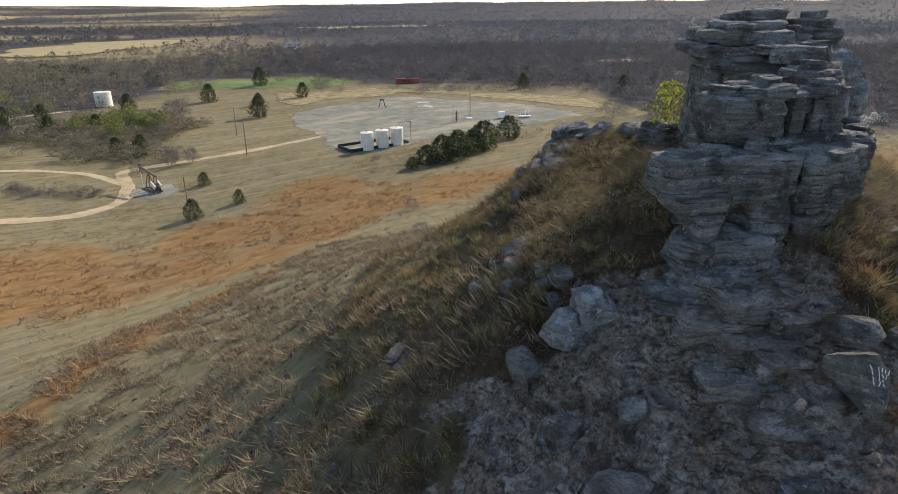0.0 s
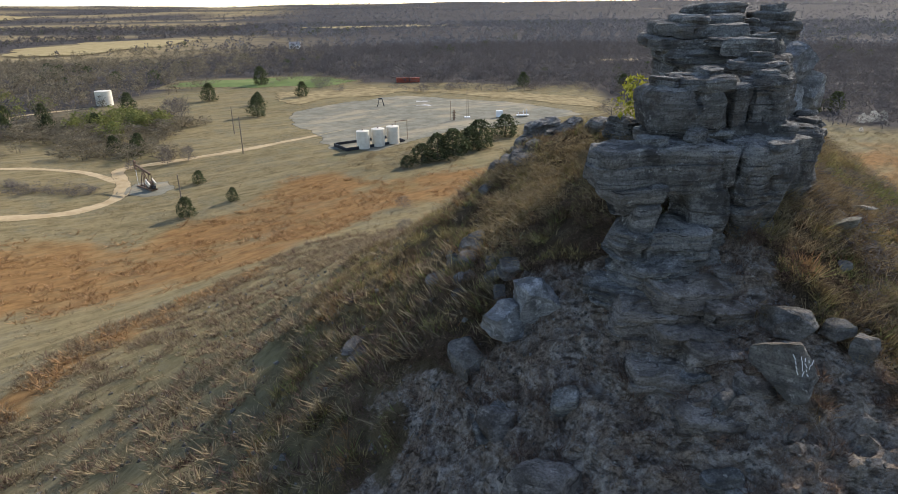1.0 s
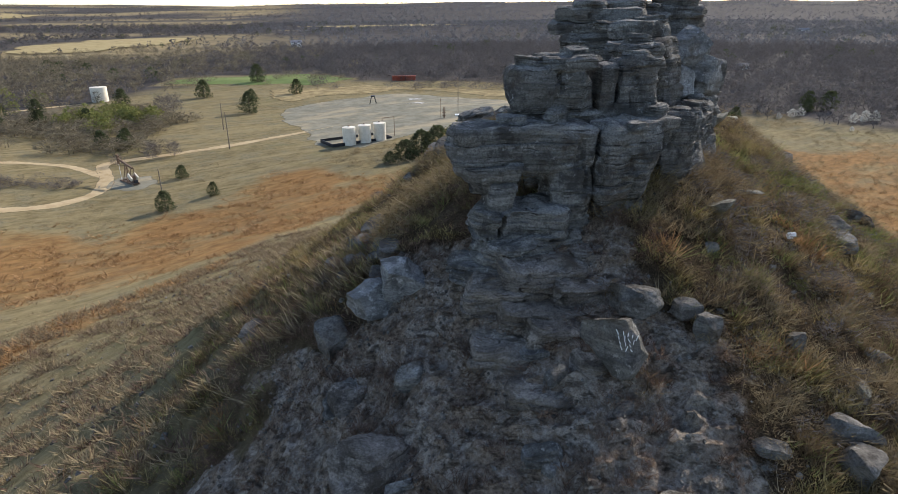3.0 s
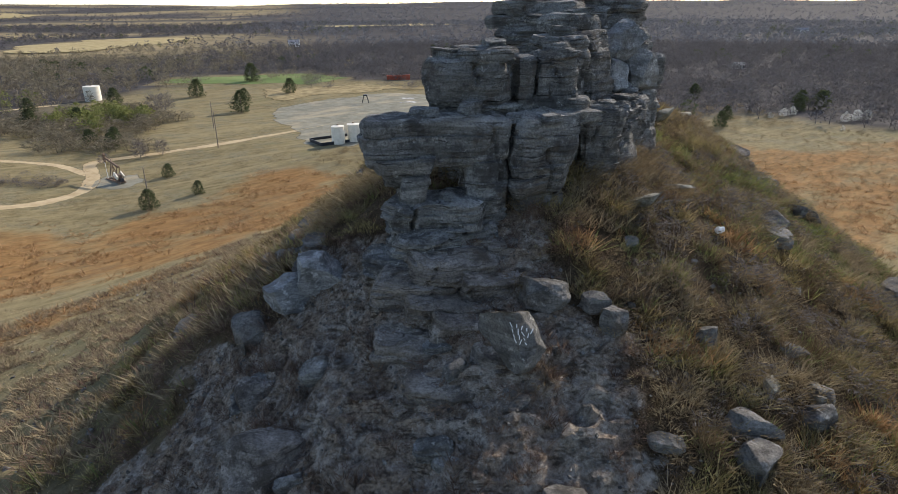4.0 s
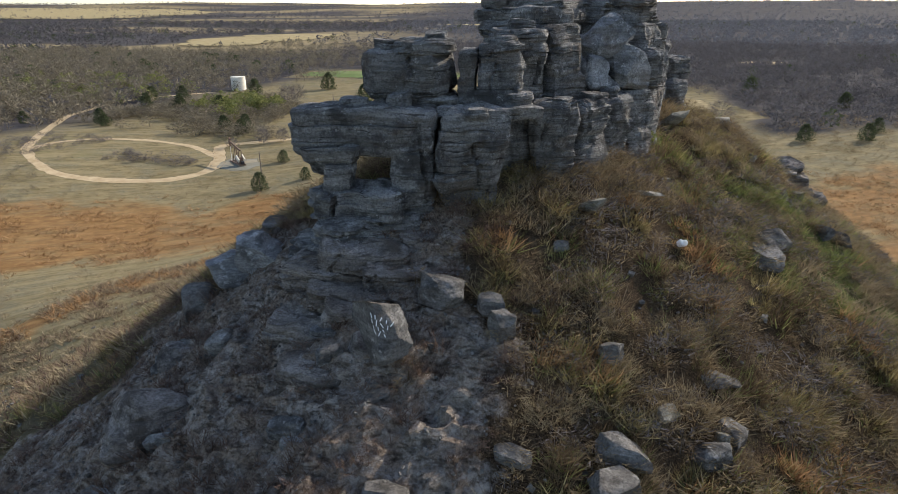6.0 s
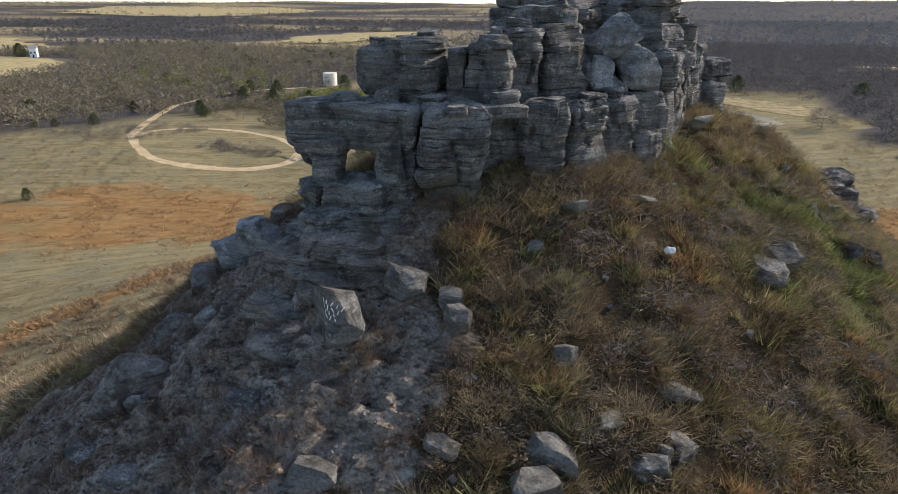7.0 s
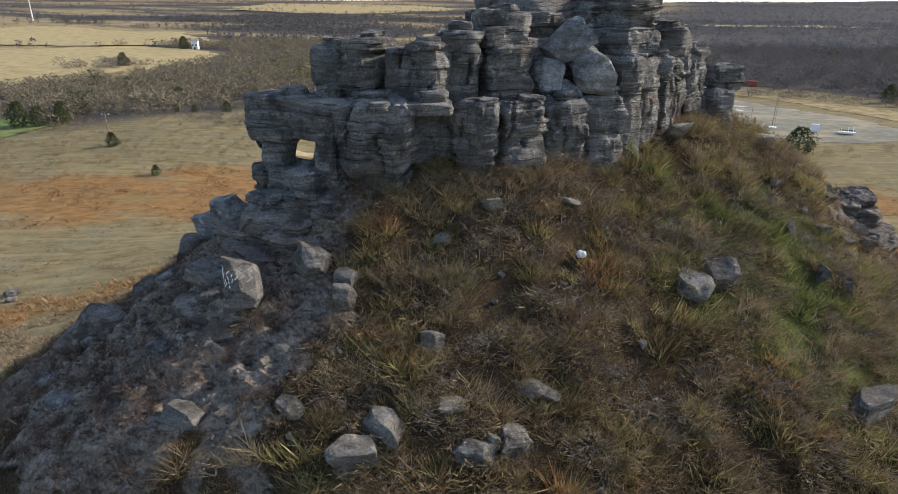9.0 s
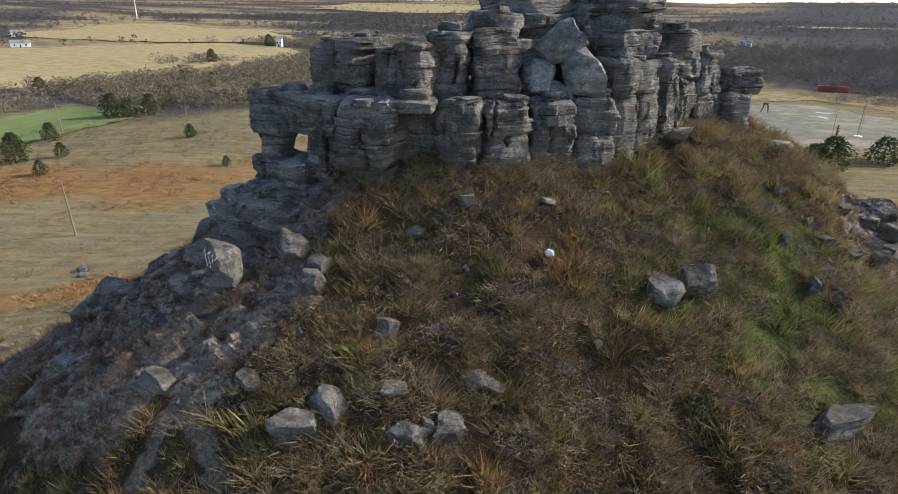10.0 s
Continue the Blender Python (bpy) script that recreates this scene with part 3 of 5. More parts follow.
    # worn rims
    er = min(soft * (0.5 + 0.5 * size), 0.45 * h, 0.4 * size)
    for d in (Z, h - Z):
        e = np.clip(1 - d / er, 0, 1)
        push -= er * (1 - np.sqrt(1 - 0.96 * e * e)) * (0.75 + 0.35 * vnoise(at3 / 0.7, seed + 7))
    push -= taper * (1 - Z / h) * size * 0.5
    dip = 0.07 * vnoise(flat3 / 1.8, seed + 5) + 0.03 * vnoise(flat3 / 0.6, seed + 6)
    rows = np.stack([X + NX * push, Y + NY * push, Z + dip * np.clip(Z / max(h, 0.5), 0, 1) * 1.6], 1).reshape(m, n, 3)
    rows = list(rows)
    last = rows[-1]
    cen = last.mean(0)
    for f in (0.93, 0.8, 0.62, 0.42, 0.22, 0.02):
        r = last.copy()
        r[:, :2] = cen[:2] + (last[:, :2] - cen[:2]) * f
        q = np.stack([r[:, 0] + seed % 50, r[:, 1], r[:, 0] * 0], 1)
        r[:, 2] = last[:, 2] * f + cen[2] * (1 - f) + 0.16 * big * np.round(2 * fbm(q / 0.9, 2, seed + 9)) / 2 * (1 - f ** 5) + 0.03 * vnoise(q * 4, seed) + 0.04 * big * (1 - f)
        rows.append(r)
    v = np.concatenate(rows)
    # flat breaks across corners and rims
    mid = np.array([0, 0, h / 2])
    for k in range(flats):
        a = rng.uniform(0, 2 * np.pi)
        nv = np.array([math.cos(a), math.sin(a), rng.normal(0.15, 0.45)])
        nv /= np.linalg.norm(nv)
        d = (v - mid) @ nv
        lim = np.max(d) * rng.uniform(0.86, 0.97)
        v = v - np.maximum(0, d - lim)[:, None] * nv * 0.9
    v = np.concatenate([v, [[0, 0, 0]]])
    m = len(rows)
    i = (np.arange(m - 1)[:, None] * n + np.arange(n)[None, :]).ravel()
    j = (np.arange(m - 1)[:, None] * n + (np.arange(n)[None, :] + 1) % n).ravel()
    b, b2 = np.arange(n), (np.arange(n) + 1) % n
    faces = np.concatenate([np.stack([i, j, j + n], 1), np.stack([i, j + n, i + n], 1), np.stack([b2, b, np.full(n, m * n)], 1)])
    return v, faces


def slab(name, x, y, z0, z1, lx, ly, turn, seed, parent=None, lean=(0, 0), material=None, label="", **kw):
    v, f = rock_grid(lx, ly, z1 - z0, seed, **kw)
    ob = mesh_of(name, v, f, material or STONE, False, parent, label)
    ob.matrix_basis = pose(x, y, z0, lean[0], lean[1], turn)
    return ob


def broken_rock(lx, ly, lz, seed, planes):
    """A sharp-edged broken block, as a bmesh about its centre."""
    rng = np.random.default_rng(seed)
    bm = bmesh.new()
    bmesh.ops.create_icosphere(bm, subdivisions=5 if max(lx, ly, lz) > 1.75 else 4 if max(lx, ly, lz) > 0.5 else 3, radius=1.0)
    co = np.array([v.co for v in bm.verts])
    normals = [np.array(v, float) for v in ((1, 0, 0.1), (-1, 0.1, 0), (0.1, 1, 0), (0, -1, 0.15), (0.05, 0, 1), (0, 0, -1))]
    normals += list(rng.normal(0, 1, (planes, 3)))
    for k, nv in enumerate(normals):
        nv = nv + rng.normal(0, 0.18, 3)
        nv /= np.linalg.norm(nv)
        d = rng.uniform(0.38, 0.52) if k < 6 else rng.uniform(0.40, 0.60)
        co = co - np.maximum(0, co @ nv - d)[:, None] * nv
    co = co * (lx, ly, lz)
    small = min(lx, ly, lz)
    out = co / (np.linalg.norm(co, axis=1)[:, None] + 1e-9)
    rough = 0.07 * small * fbm(co / (0.55 * small) + seed, 3, seed) + 0.035 * small ** 0.5 * np.round(2 * vnoise(co * (0.9, 0.9, 6) + seed, seed + 1)) / 2
    rough += 0.06 * small * np.minimum(0, vnoise(co / (0.3 * small) + seed, seed + 2) + 0.35)
    co = co + out * rough[:, None]
    for v, c in zip(bm.verts, co):
        v.co = c
    return bm


def boulder(x, y, lx, ly, lz, turn, seed, label, sink=0.25, lean=(0, 0), material=None, up=0.0, name="boulder", planes=11):
    """A broken block of fallen rock that lies in the slope."""
    ob = part(name, broken_rock(lx, ly, lz, seed, planes), material or FALLEN)
    ob.matrix_basis = pose(x, y, ground_z(x, y) + lz * (0.5 - sink) + up, lean[0], lean[1], turn)
    return tagged(ob, label, "boulder")


fin = thing("rock_outcrop", 17, 30, 26, "tall weathered grey sandstone outcrop of stacked bedded blocks", "rock outcrop")


def bed(x, y, z0, z1, lx, ly, turn, seed, **kw):
    return slab("block", x - 17, y - 30, z0 - 26, z1 - 26, lx, ly, turn, seed, fin, **kw)


# foot of the outcrop: thin laminae that run out into the slope
for k, (x, y, z, lx, ly, turn) in enumerate([(11.6, 22.2, 27.5, 3.6, 2.0, 16), (10.2, 21.6, 26.8, 3.6, 2.0, 4), (13.0, 22.0, 27.0, 3.0, 2.2, 24), (11.6, 21.0, 26.3, 4.6, 2.0, 12), (13.4, 23.6, 27.7, 1.8, 1.6, 30),
                                             (12.6, 20.3, 25.85, 4.2, 1.8, 18), (10.8, 19.6, 25.2, 4.6, 1.8, 4), (13.6, 18.9, 25.25, 2.6, 1.5, 22), (11.6, 18.0, 24.55, 3.6, 1.6, 10)]):
    bed(x, y, z - 1.5, z, lx, ly, turn, 800 + k, power=4, cuts=7, massive=0.1, soft=0.12, lean=(9, 7), material=FOOT_STONE)
# pedestal, arch pillar, lintel, jamb
bed(10.9, 23.95, 27.9, 29.2, 3.8, 2.7, 8, 1, massive=0.25, taper=-0.08, wear=1.4)
bed(11.2, 23.7, 26.9, 28.1, 4.4, 2.8, 14, 2, massive=0.2, taper=-0.1, wear=1.5, power=5)
bed(10.7, 23.2, 25.6, 27.1, 4.6, 2.6, 4, 3, massive=0.2, wear=1.5, power=4)
bed(12.7, 25.2, 26.2, 28.6, 1.8, 2.6, 12, 7, massive=0.3)
bed(10.15, 23.6, 28.9, 30.2, 1.15, 1.4, 12, 5, massive=0.3, soft=0.1, cracks=0.0)
bed(9.75, 23.85, 29.65, 30.8, 2.6, 2.1, 8, 57, massive=0.5, taper=0.7, cracks=0.3)
bed(10.75, 24.7, 30.4, 32.3, 5.5, 2.6, 7, 6, massive=0.9, taper=0.12, soft=0.18, cracks=0.35, wear=0.8)
bed(12.95, 24.9, 28.2, 30.9, 1.75, 2.4, 10, 58, massive=0.6, soft=0.3)
bed(12.9, 25.3, 30.6, 32.25, 1.7, 2.8, 12, 59, massive=0.7)
bed(12.4, 27.4, 27.4, 31.0, 2.0, 2.4, 45, 82, massive=0.6)
# main face, from the arch to the far end
bed(14.95, 25.85, 29.0, 32.2, 2.75, 3.5, 20, 9, massive=0.4, soft=0.3, taper=0.08)
bed(14.95, 26.0, 27.2, 29.1, 2.3, 3.0, 18, 60, massive=0.1, taper=0.2)
bed(14.6, 25.2, 26.6, 27.6, 1.8, 2.2, 18, 61, massive=0.1, taper=0.1)
bed(15.55, 28.1, 27.2, 31.8, 2.6, 2.4, 35, 10, massive=0.95)
bed(16.6, 26.7, 31.75, 32.2, 2.3, 2.6, 38, 62, massive=0.3, soft=0.08)
bed(18.15, 28.35, 28.7, 32.2, 2.3, 2.3, 20, 11, massive=0.35, taper=0.32, soft=0.34, power=4.5)
bed(17.9, 28.6, 27.0, 29.2, 1.8, 1.9, 25, 12, massive=0.5)
bed(19.25, 30.1, 30.6, 32.2, 2.4, 2.5, 53, 13, massive=0.2, soft=0.26)
bed(19.2, 30.1, 27.2, 30.7, 2.2, 2.3, 53, 14, massive=0.95, taper=0.1)
bed(20.2, 32.45, 27.2, 32.1, 2.2, 2.5, 58, 15, massive=0.75)
bed(21.2, 34.4, 30.2, 32.1, 2.2, 2.5, 60, 16, massive=0.5)
bed(21.2, 34.4, 27.4, 30.3, 2.15, 2.4, 62, 63, massive=0.8)
bed(22.0, 35.9, 27.6, 32.1, 1.7, 2.1, 66, 17, massive=0.5)
bed(18.2, 33.6, 27.0, 32.0, 5.6, 4.0, 55, 18)
bed(14.8, 29.8, 27.0, 32.0, 5.2, 3.4, 40, 19)
# second tier
bed(12.5, 26.9, 31.9, 32.55, 3.7, 2.5, 4, 20, massive=0.1, soft=0.1)
bed(12.35, 26.75, 32.4, 34.3, 4.0, 2.8, 2, 21, massive=0.75, taper=0.2, soft=0.3, cracks=0.4)
bed(12.9, 26.7, 34.2, 34.75, 2.6, 2.4, 10, 64, massive=0.1, soft=0.1)
bed(14.7, 27.2, 32.0, 34.4, 0.85, 1.6, 8, 22, massive=0.7, soft=0.12)
bed(16.0, 27.35, 32.15, 34.6, 1.85, 1.75, 10, 23, massive=0.6, flats=11)
bed(16.55, 29.35, 31.9, 34.6, 1.8, 2.0, 30, 67, massive=0.9)
bed(16.55, 29.3, 34.55, 35.1, 2.15, 2.1, 28, 24, massive=0.1, soft=0.1)
bed(17.85, 31.0, 32.0, 33.1, 2.3, 2.4, 48, 25, massive=0.4)
bed(17.8, 31.0, 33.05, 34.4, 2.45, 2.5, 50, 65, massive=0.8)
bed(17.75, 31.1, 34.35, 35.2, 2.5, 2.4, 54, 26, massive=0.2, soft=0.14)
bed(17.3, 31.7, 35.15, 35.9, 2.6, 2.6, 50, 66, massive=0.5, soft=0.14)
bed(19.0, 32.9, 31.8, 33.6, 1.6, 1.8, 52, 27, massive=0.7)


def jammed(x, y, z, lx, ly, lz, turn, lean, seed, planes=12):
    """A pale angular block wedged high in the wall."""
    ob = part("wedged_block", broken_rock(lx, ly, lz, seed, planes), BLUE_STONE, fin, "pale angular block wedged in the wall")
    ob.matrix_basis = pose(x - 17, y - 30, z - 26, lean[0], lean[1], turn)


jammed(20.05, 33.4, 34.55, 2.3, 1.8, 1.5, 30, (8, -24), 28)
jammed(21.15, 33.75, 33.25, 1.9, 1.9, 2.1, 50, (10, 18), 29)
jammed(19.75, 32.45, 32.95, 1.3, 1.2, 1.7, 20, (-6, 20), 30)
jammed(20.5, 33.1, 32.3, 1.2, 1.0, 0.9, 60, (0, 10), 33)
bed(22.1, 35.7, 32.0, 33.9, 1.7, 2.1, 70, 31)
bed(22.1, 37.6, 28.0, 33.7, 2.3, 2.3, 82, 70, massive=0.7)
bed(22.35, 39.5, 28.0, 33.6, 1.9, 2.4, 88, 71, massive=0.6)
bed(22.4, 41.5, 28.0, 32.4, 2.3, 2.5, 86, 32, massive=0.8)
bed(22.35, 41.5, 32.35, 35.0, 2.2, 2.4, 84, 35, massive=0.8)
bed(22.9, 44.0, 28.0, 31.6, 2.4, 2.3, 78, 34, massive=0.8)
bed(22.95, 43.8, 31.5, 33.9, 2.0, 2.2, 80, 37, massive=0.8)
bed(24.3, 46.0, 28.2, 31.4, 2.0, 2.3, 63, 72, massive=0.3)
bed(24.6, 46.8, 31.3, 32.7, 1.9, 2.0, 50, 36, massive=0.1)
# tower
bed(17.0, 34.8, 31.5, 34.6, 5.2, 5.2, 55, 40)
bed(17.8, 38.6, 27.5, 34.6, 6.6, 6.0, 80, 73, massive=0.4)
bed(16.7, 37.2, 34.5, 35.25, 8.2, 4.6, 80, 41, massive=0.1, soft=0.1)
bed(16.5, 37.6, 35.2, 35.85, 8.6, 5.6, 82, 74, massive=0.1, soft=0.1)
bed(16.6, 37.7, 35.8, 36.5, 7.6, 5.0, 80, 42, massive=0.2, soft=0.1)
bed(17.2, 38.2, 36.45, 36.95, 5.2, 4.0, 70, 43, massive=0.1, soft=0.08)
bed(17.6, 38.3, 36.9, 37.5, 3.3, 2.4, 8, 44, massive=0.1, soft=0.1)
bed(19.2, 37.3, 33.5, 36.3, 2.2, 2.6, 70, 75)
bed(21.1, 37.5, 33.6, 35.1, 2.9, 3.2, 75, 45, massive=0.6, soft=0.3)
bed(20.9, 38.0, 35.05, 36.0, 2.6, 3.0, 75, 76, massive=0.1)
bed(21.2, 38.1, 35.95, 36.6, 2.9, 2.9, 78, 46, massive=0.1, soft=0.1)
bed(21.0, 38.3, 36.55, 37.1, 2.5, 2.5, 60, 47, massive=0.1, soft=0.1)
# broken wall behind
bed(14.6, 42.6, 27.0, 30.3, 2.6, 2.4, 30, 77, power=5)
bed(13.6, 46.0, 26.5, 29.6, 2.6, 2.2, 40, 78, power=5)
bed(12.4, 48.6, 26.2, 29.2, 2.4, 1.6, 30, 79, lean=(0, -24), power=5)
bed(10.3, 50.6, 26.0, 28.8, 3.0, 2.0, 10, 80, power=5, lean=(0, -12))
# loose caps and chips on the ledges
for k, (x, y, z, l) in enumerate([(14.4, 25.2, 32.05, 0.9), (15.6, 24.6, 32.1, 0.7), (16.9, 26.7, 32.2, 0.9), (18.6, 28.4, 32.15, 0.8), (13.4, 26.9, 34.75, 1.0), (11.4, 26.4, 34.3, 1.0),
                                  (16.1, 27.5, 34.6, 0.9), (17.6, 31.4, 35.85, 1.2), (16.6, 29.3, 35.05, 0.9), (19.9, 30.2, 32.15, 0.9), (20.6, 32.3, 32.05, 0.8), (21.9, 34.4, 32.05, 0.8),
                                  (22.3, 37.2, 33.7, 1.0), (22.4, 39.4, 33.6, 1.1), (22.4, 41.4, 35.0, 1.1), (22.9, 43.8, 33.9, 1.0), (16.0, 32.6, 35.65, 1.3), (15.6, 35.2, 36.4, 1.4),
                                  (17.4, 37.4, 36.95, 1.1), (20.9, 38.0, 37.1, 1.1), (19.2, 37.0, 36.3, 1.0), (15.0, 25.9, 32.05, 1.0), (10.6, 24.6, 32.25, 0.8), (12.4, 24.9, 32.3, 0.8)]):
    bed(x, y, z - 0.12, z + 0.22 + 0.1 * (k % 3), l * 1.3, l, 25 * k, 700 + k, power=4, massive=0.0, cuts=6, soft=0.08)

STONE_LABEL = "angular grey sandstone boulder fallen on the slope"
boulder(6.1, 23.7, 1.9, 1.9, 2.2, 20, 101, "pale grey sandstone boulder leaning on another", 0.2, (10, -20), BLUE_STONE)
boulder(4.95, 23.35, 2.1, 1.8, 1.6, 60, 152, "pale grey sandstone boulder split from its neighbour", 0.15, (6, -14), BLUE_STONE, planes=16)
boulder(3.2, 22.8, 1.7, 1.5, 1.0, 30, 120, STONE_LABEL, 0.35, (8, -18))
boulder(14.0, 17.85, 1.6, 1.35, 1.9, 28, 103, "grey sandstone boulder with white painted scribbles", 0.2, (-14, 4), up=0.4, planes=7)
boulder(15.15, 20.5, 2.0, 1.2, 1.1, -10, 104, STONE_LABEL, 0.3)
boulder(17.0, 20.6, 0.95, 0.85, 1.05, 15, 105, STONE_LABEL, 0.25)
boulder(17.7, 19.7, 0.95, 0.8, 1.05, 40, 106, STONE_LABEL, 0.25, (12, 8))
boulder(21.3, 20.45, 0.9, 0.75, 0.8, 25, 107, STONE_LABEL, 0.3)
boulder(18.55, 15.9, 1.15, 0.7, 0.5, -5, 108, STONE_LABEL, 0.3, (12, 6))
boulder(21.5, 15.9, 1.6, 1.2, 1.2, 40, 109, STONE_LABEL, 0.25, (20, 8))
boulder(21.7, 17.1, 1.4, 1.1, 1.0, 10, 121, STONE_LABEL, 0.35, (-8, 10))
boulder(24.55, 18.1, 1.3, 1.0, 1.0, 30, 110, STONE_LABEL, 0.3, (14, -10))
boulder(24.98, 18.75, 0.4, 0.35, 0.75, 30, 122, "small pale yellow block of stone on end", 0.2, (6, 4), PALE_STONE)
boulder(25.3, 19.4, 1.2, 1.0, 1.0, 70, 123, STONE_LABEL, 0.35, (10, 14))
boulder(23.2, 18.95, 1.0, 0.7, 0.35, 50, 111, "thin tilted sandstone flake in the grass", 0.2, (25, 10), PALE_STONE)
boulder(24.9, 21.3, 1.3, 0.8, 0.5, 20, 124, STONE_LABEL, 0.4)
boulder(28.9, 31.7, 1.9, 1.5, 1.2, 35, 112, STONE_LABEL, 0.3, (14, -8))
boulder(28.2, 29.7, 1.7, 1.3, 0.9, 15, 125, STONE_LABEL, 0.3, (16, -6))
boulder(35.2, 30.4, 2.8, 1.2, 1.2, 70, 113, STONE_LABEL, 0.35)
boulder(32.4, 36.2, 1.5, 0.35, 0.9, 120, 126, "thin upright sandstone flake among green weeds", 0.3, (20, 10))
boulder(33.3, 36.9, 1.6, 0.35, 0.8, 115, 127, "thin upright sandstone flake among green weeds", 0.3, (22, 8))
boulder(24.2, 39.1, 2.2, 1.1, 0.6, 140, 128, "leaning sandstone slab at the foot of the outcrop", 0.1, (10, 34), PALE_STONE, 0.25)
boulder(27.9, 44.9, 1.4, 1.0, 0.5, 20, 129, "flat pale sandstone slab on the crest", 0.1, (10, -6), PALE_STONE)
boulder(20.1, 26.6, 1.8, 0.8, 0.55, 120, 130, "tilted sandstone slab below the outcrop", 0.2, (-10, 24), PALE_STONE)
boulder(22.3, 29.5, 1.9, 0.7, 0.25, 130, 131, "flat sandstone slab at the foot of the wall", 0.1, (8, 10), PALE_STONE)
boulder(19.2, 24.2, 0.6, 0.5, 0.4, 10, 132, STONE_LABEL, 0.3)
boulder(15.1, 14.1, 1.7, 1.1, 0.9, 20, 133, STONE_LABEL, 0.4, (10, 10))
boulder(34.4, 45.6, 3.4, 1.2, 0.9, 75, 134, "long pale rock ledge on the far crest", 0.3, (0, 12))
boulder(33.3, 48.6, 2.8, 1.4, 0.9, 65, 135, "long pale rock ledge on the far crest", 0.3, (4, 10))
boulder(36.2, 43.2, 1.6, 0.9, 0.6, 40, 136, STONE_LABEL, 0.3, (8, 14))
boulder(-55, 32.4, 2.2, 1.4, 1.0, 10, 137, "pale boulder lying in the rust-coloured grass", 0.3)
boulder(-52.5, 31.5, 1.4, 1.0, 0.7, 40, 138, "pale boulder lying in the rust-coloured grass", 0.3)
boulder(3.8, 32.4, 1.5, 1.2, 1.0, 25, 139, "pale grey rock at the edge of the brush", 0.3, (6, -12))
boulder(3.4, 31.0, 1.2, 1.0, 0.9, 65, 140, "pale grey rock at the edge of the brush", 0.3, (6, -12))
boulder(6.6, 45.5, 1.8, 0.9, 0.7, 55, 141, "pale grey rock jutting from the brush", 0.25, (0, -18))
boulder(5.2, 43.8, 1.9, 0.9, 0.6, 50, 142, "pale grey rock jutting from the brush", 0.25, (0, -18))
boulder(6.4, 51.8, 1.8, 1.2, 1.0, 20, 143, "pale grey rock jutting from the brush", 0.25, (0, -14))
boulder(8.4, 52.4, 3.2, 1.2, 1.4, 60, 144, "tilted grey slab on the back of the hill", 0.25, (0, -26))
boulder(-3.0, 29.6, 1.7, 0.8, 0.5, 60, 145, "grey rock half sunk in the slope", 0.35, (10, -20))
boulder(-2.4, 28.6, 1.4, 0.7, 0.5, 50, 146, "grey rock half sunk in the slope", 0.35, (10, -20))
boulder(5.7, 16.3, 3.8, 3.0, 2.5, 20, 114, "rounded bedrock knob on the bare shoulder", 0.70, planes=18, material=FOOT_STONE)
boulder(4.2, 19.6, 1.6, 1.3, 1.2, 45, 147, "rounded bedrock knob on the bare shoulder", 0.55, planes=14, material=FOOT_STONE)

# ---- plants ----
def scatter_mesh(name, tri_sets, material, label, category):
    """Joins arrays of triangles (n, 3, 3) into one mesh of kind stuff."""
    t = np.concatenate(tri_sets)
    me = bpy.data.meshes.new(name)
    n = len(t)
    me.vertices.add(n * 3), me.loops.add(n * 3), me.polygons.add(n)
    me.vertices.foreach_set("co", t.reshape(-1).astype(np.float32))
    me.loops.foreach_set("vertex_index", np.arange(n * 3, dtype=np.int32))
    me.polygons.foreach_set("loop_start", np.arange(0, n * 3, 3, dtype=np.int32))
    me.update(calc_edges=True)
    me.materials.append(material)
    ob = new(name, me)
    return tagged(ob, label, category, "", "stuff")


def twig_template(rng, n, spread_=1.0, thick=0.05):
    """A bare tree about 1 high: a stem and many thin twigs that fan out and up."""
    out = [[(-0.02, 0, 0), (0.02, 0, 0), (0.0, 0.01, 0.6)], [(0, -0.02, 0), (0, 0.02, 0), (0.01, 0.0, 0.6)]]
    for _ in range(n):
        a, u = rng.uniform(0, 2 * np.pi), rng.uniform(0, 1) ** 0.6
        z0 = rng.uniform(0.12, 0.75)
        r0 = u * 0.34 * spread_ * math.sin(math.pi * min(1, z0 + 0.15))
        p = np.array([math.cos(a) * r0, math.sin(a) * r0, z0])
        d = np.array([math.cos(a) * 0.8 * spread_, math.sin(a) * 0.8 * spread_, rng.uniform(0.3, 1.1)]) + rng.normal(0, 0.35, 3)
        d *= rng.uniform(0.12, 0.30) / np.linalg.norm(d)
        w = np.cross(d, rng.normal(0, 1, 3))
        w *= thick * rng.uniform(0.5, 1.2) / (np.linalg.norm(w) + 1e-9)
        out.append([p - w, p + w, p + d])
    return np.array(out)


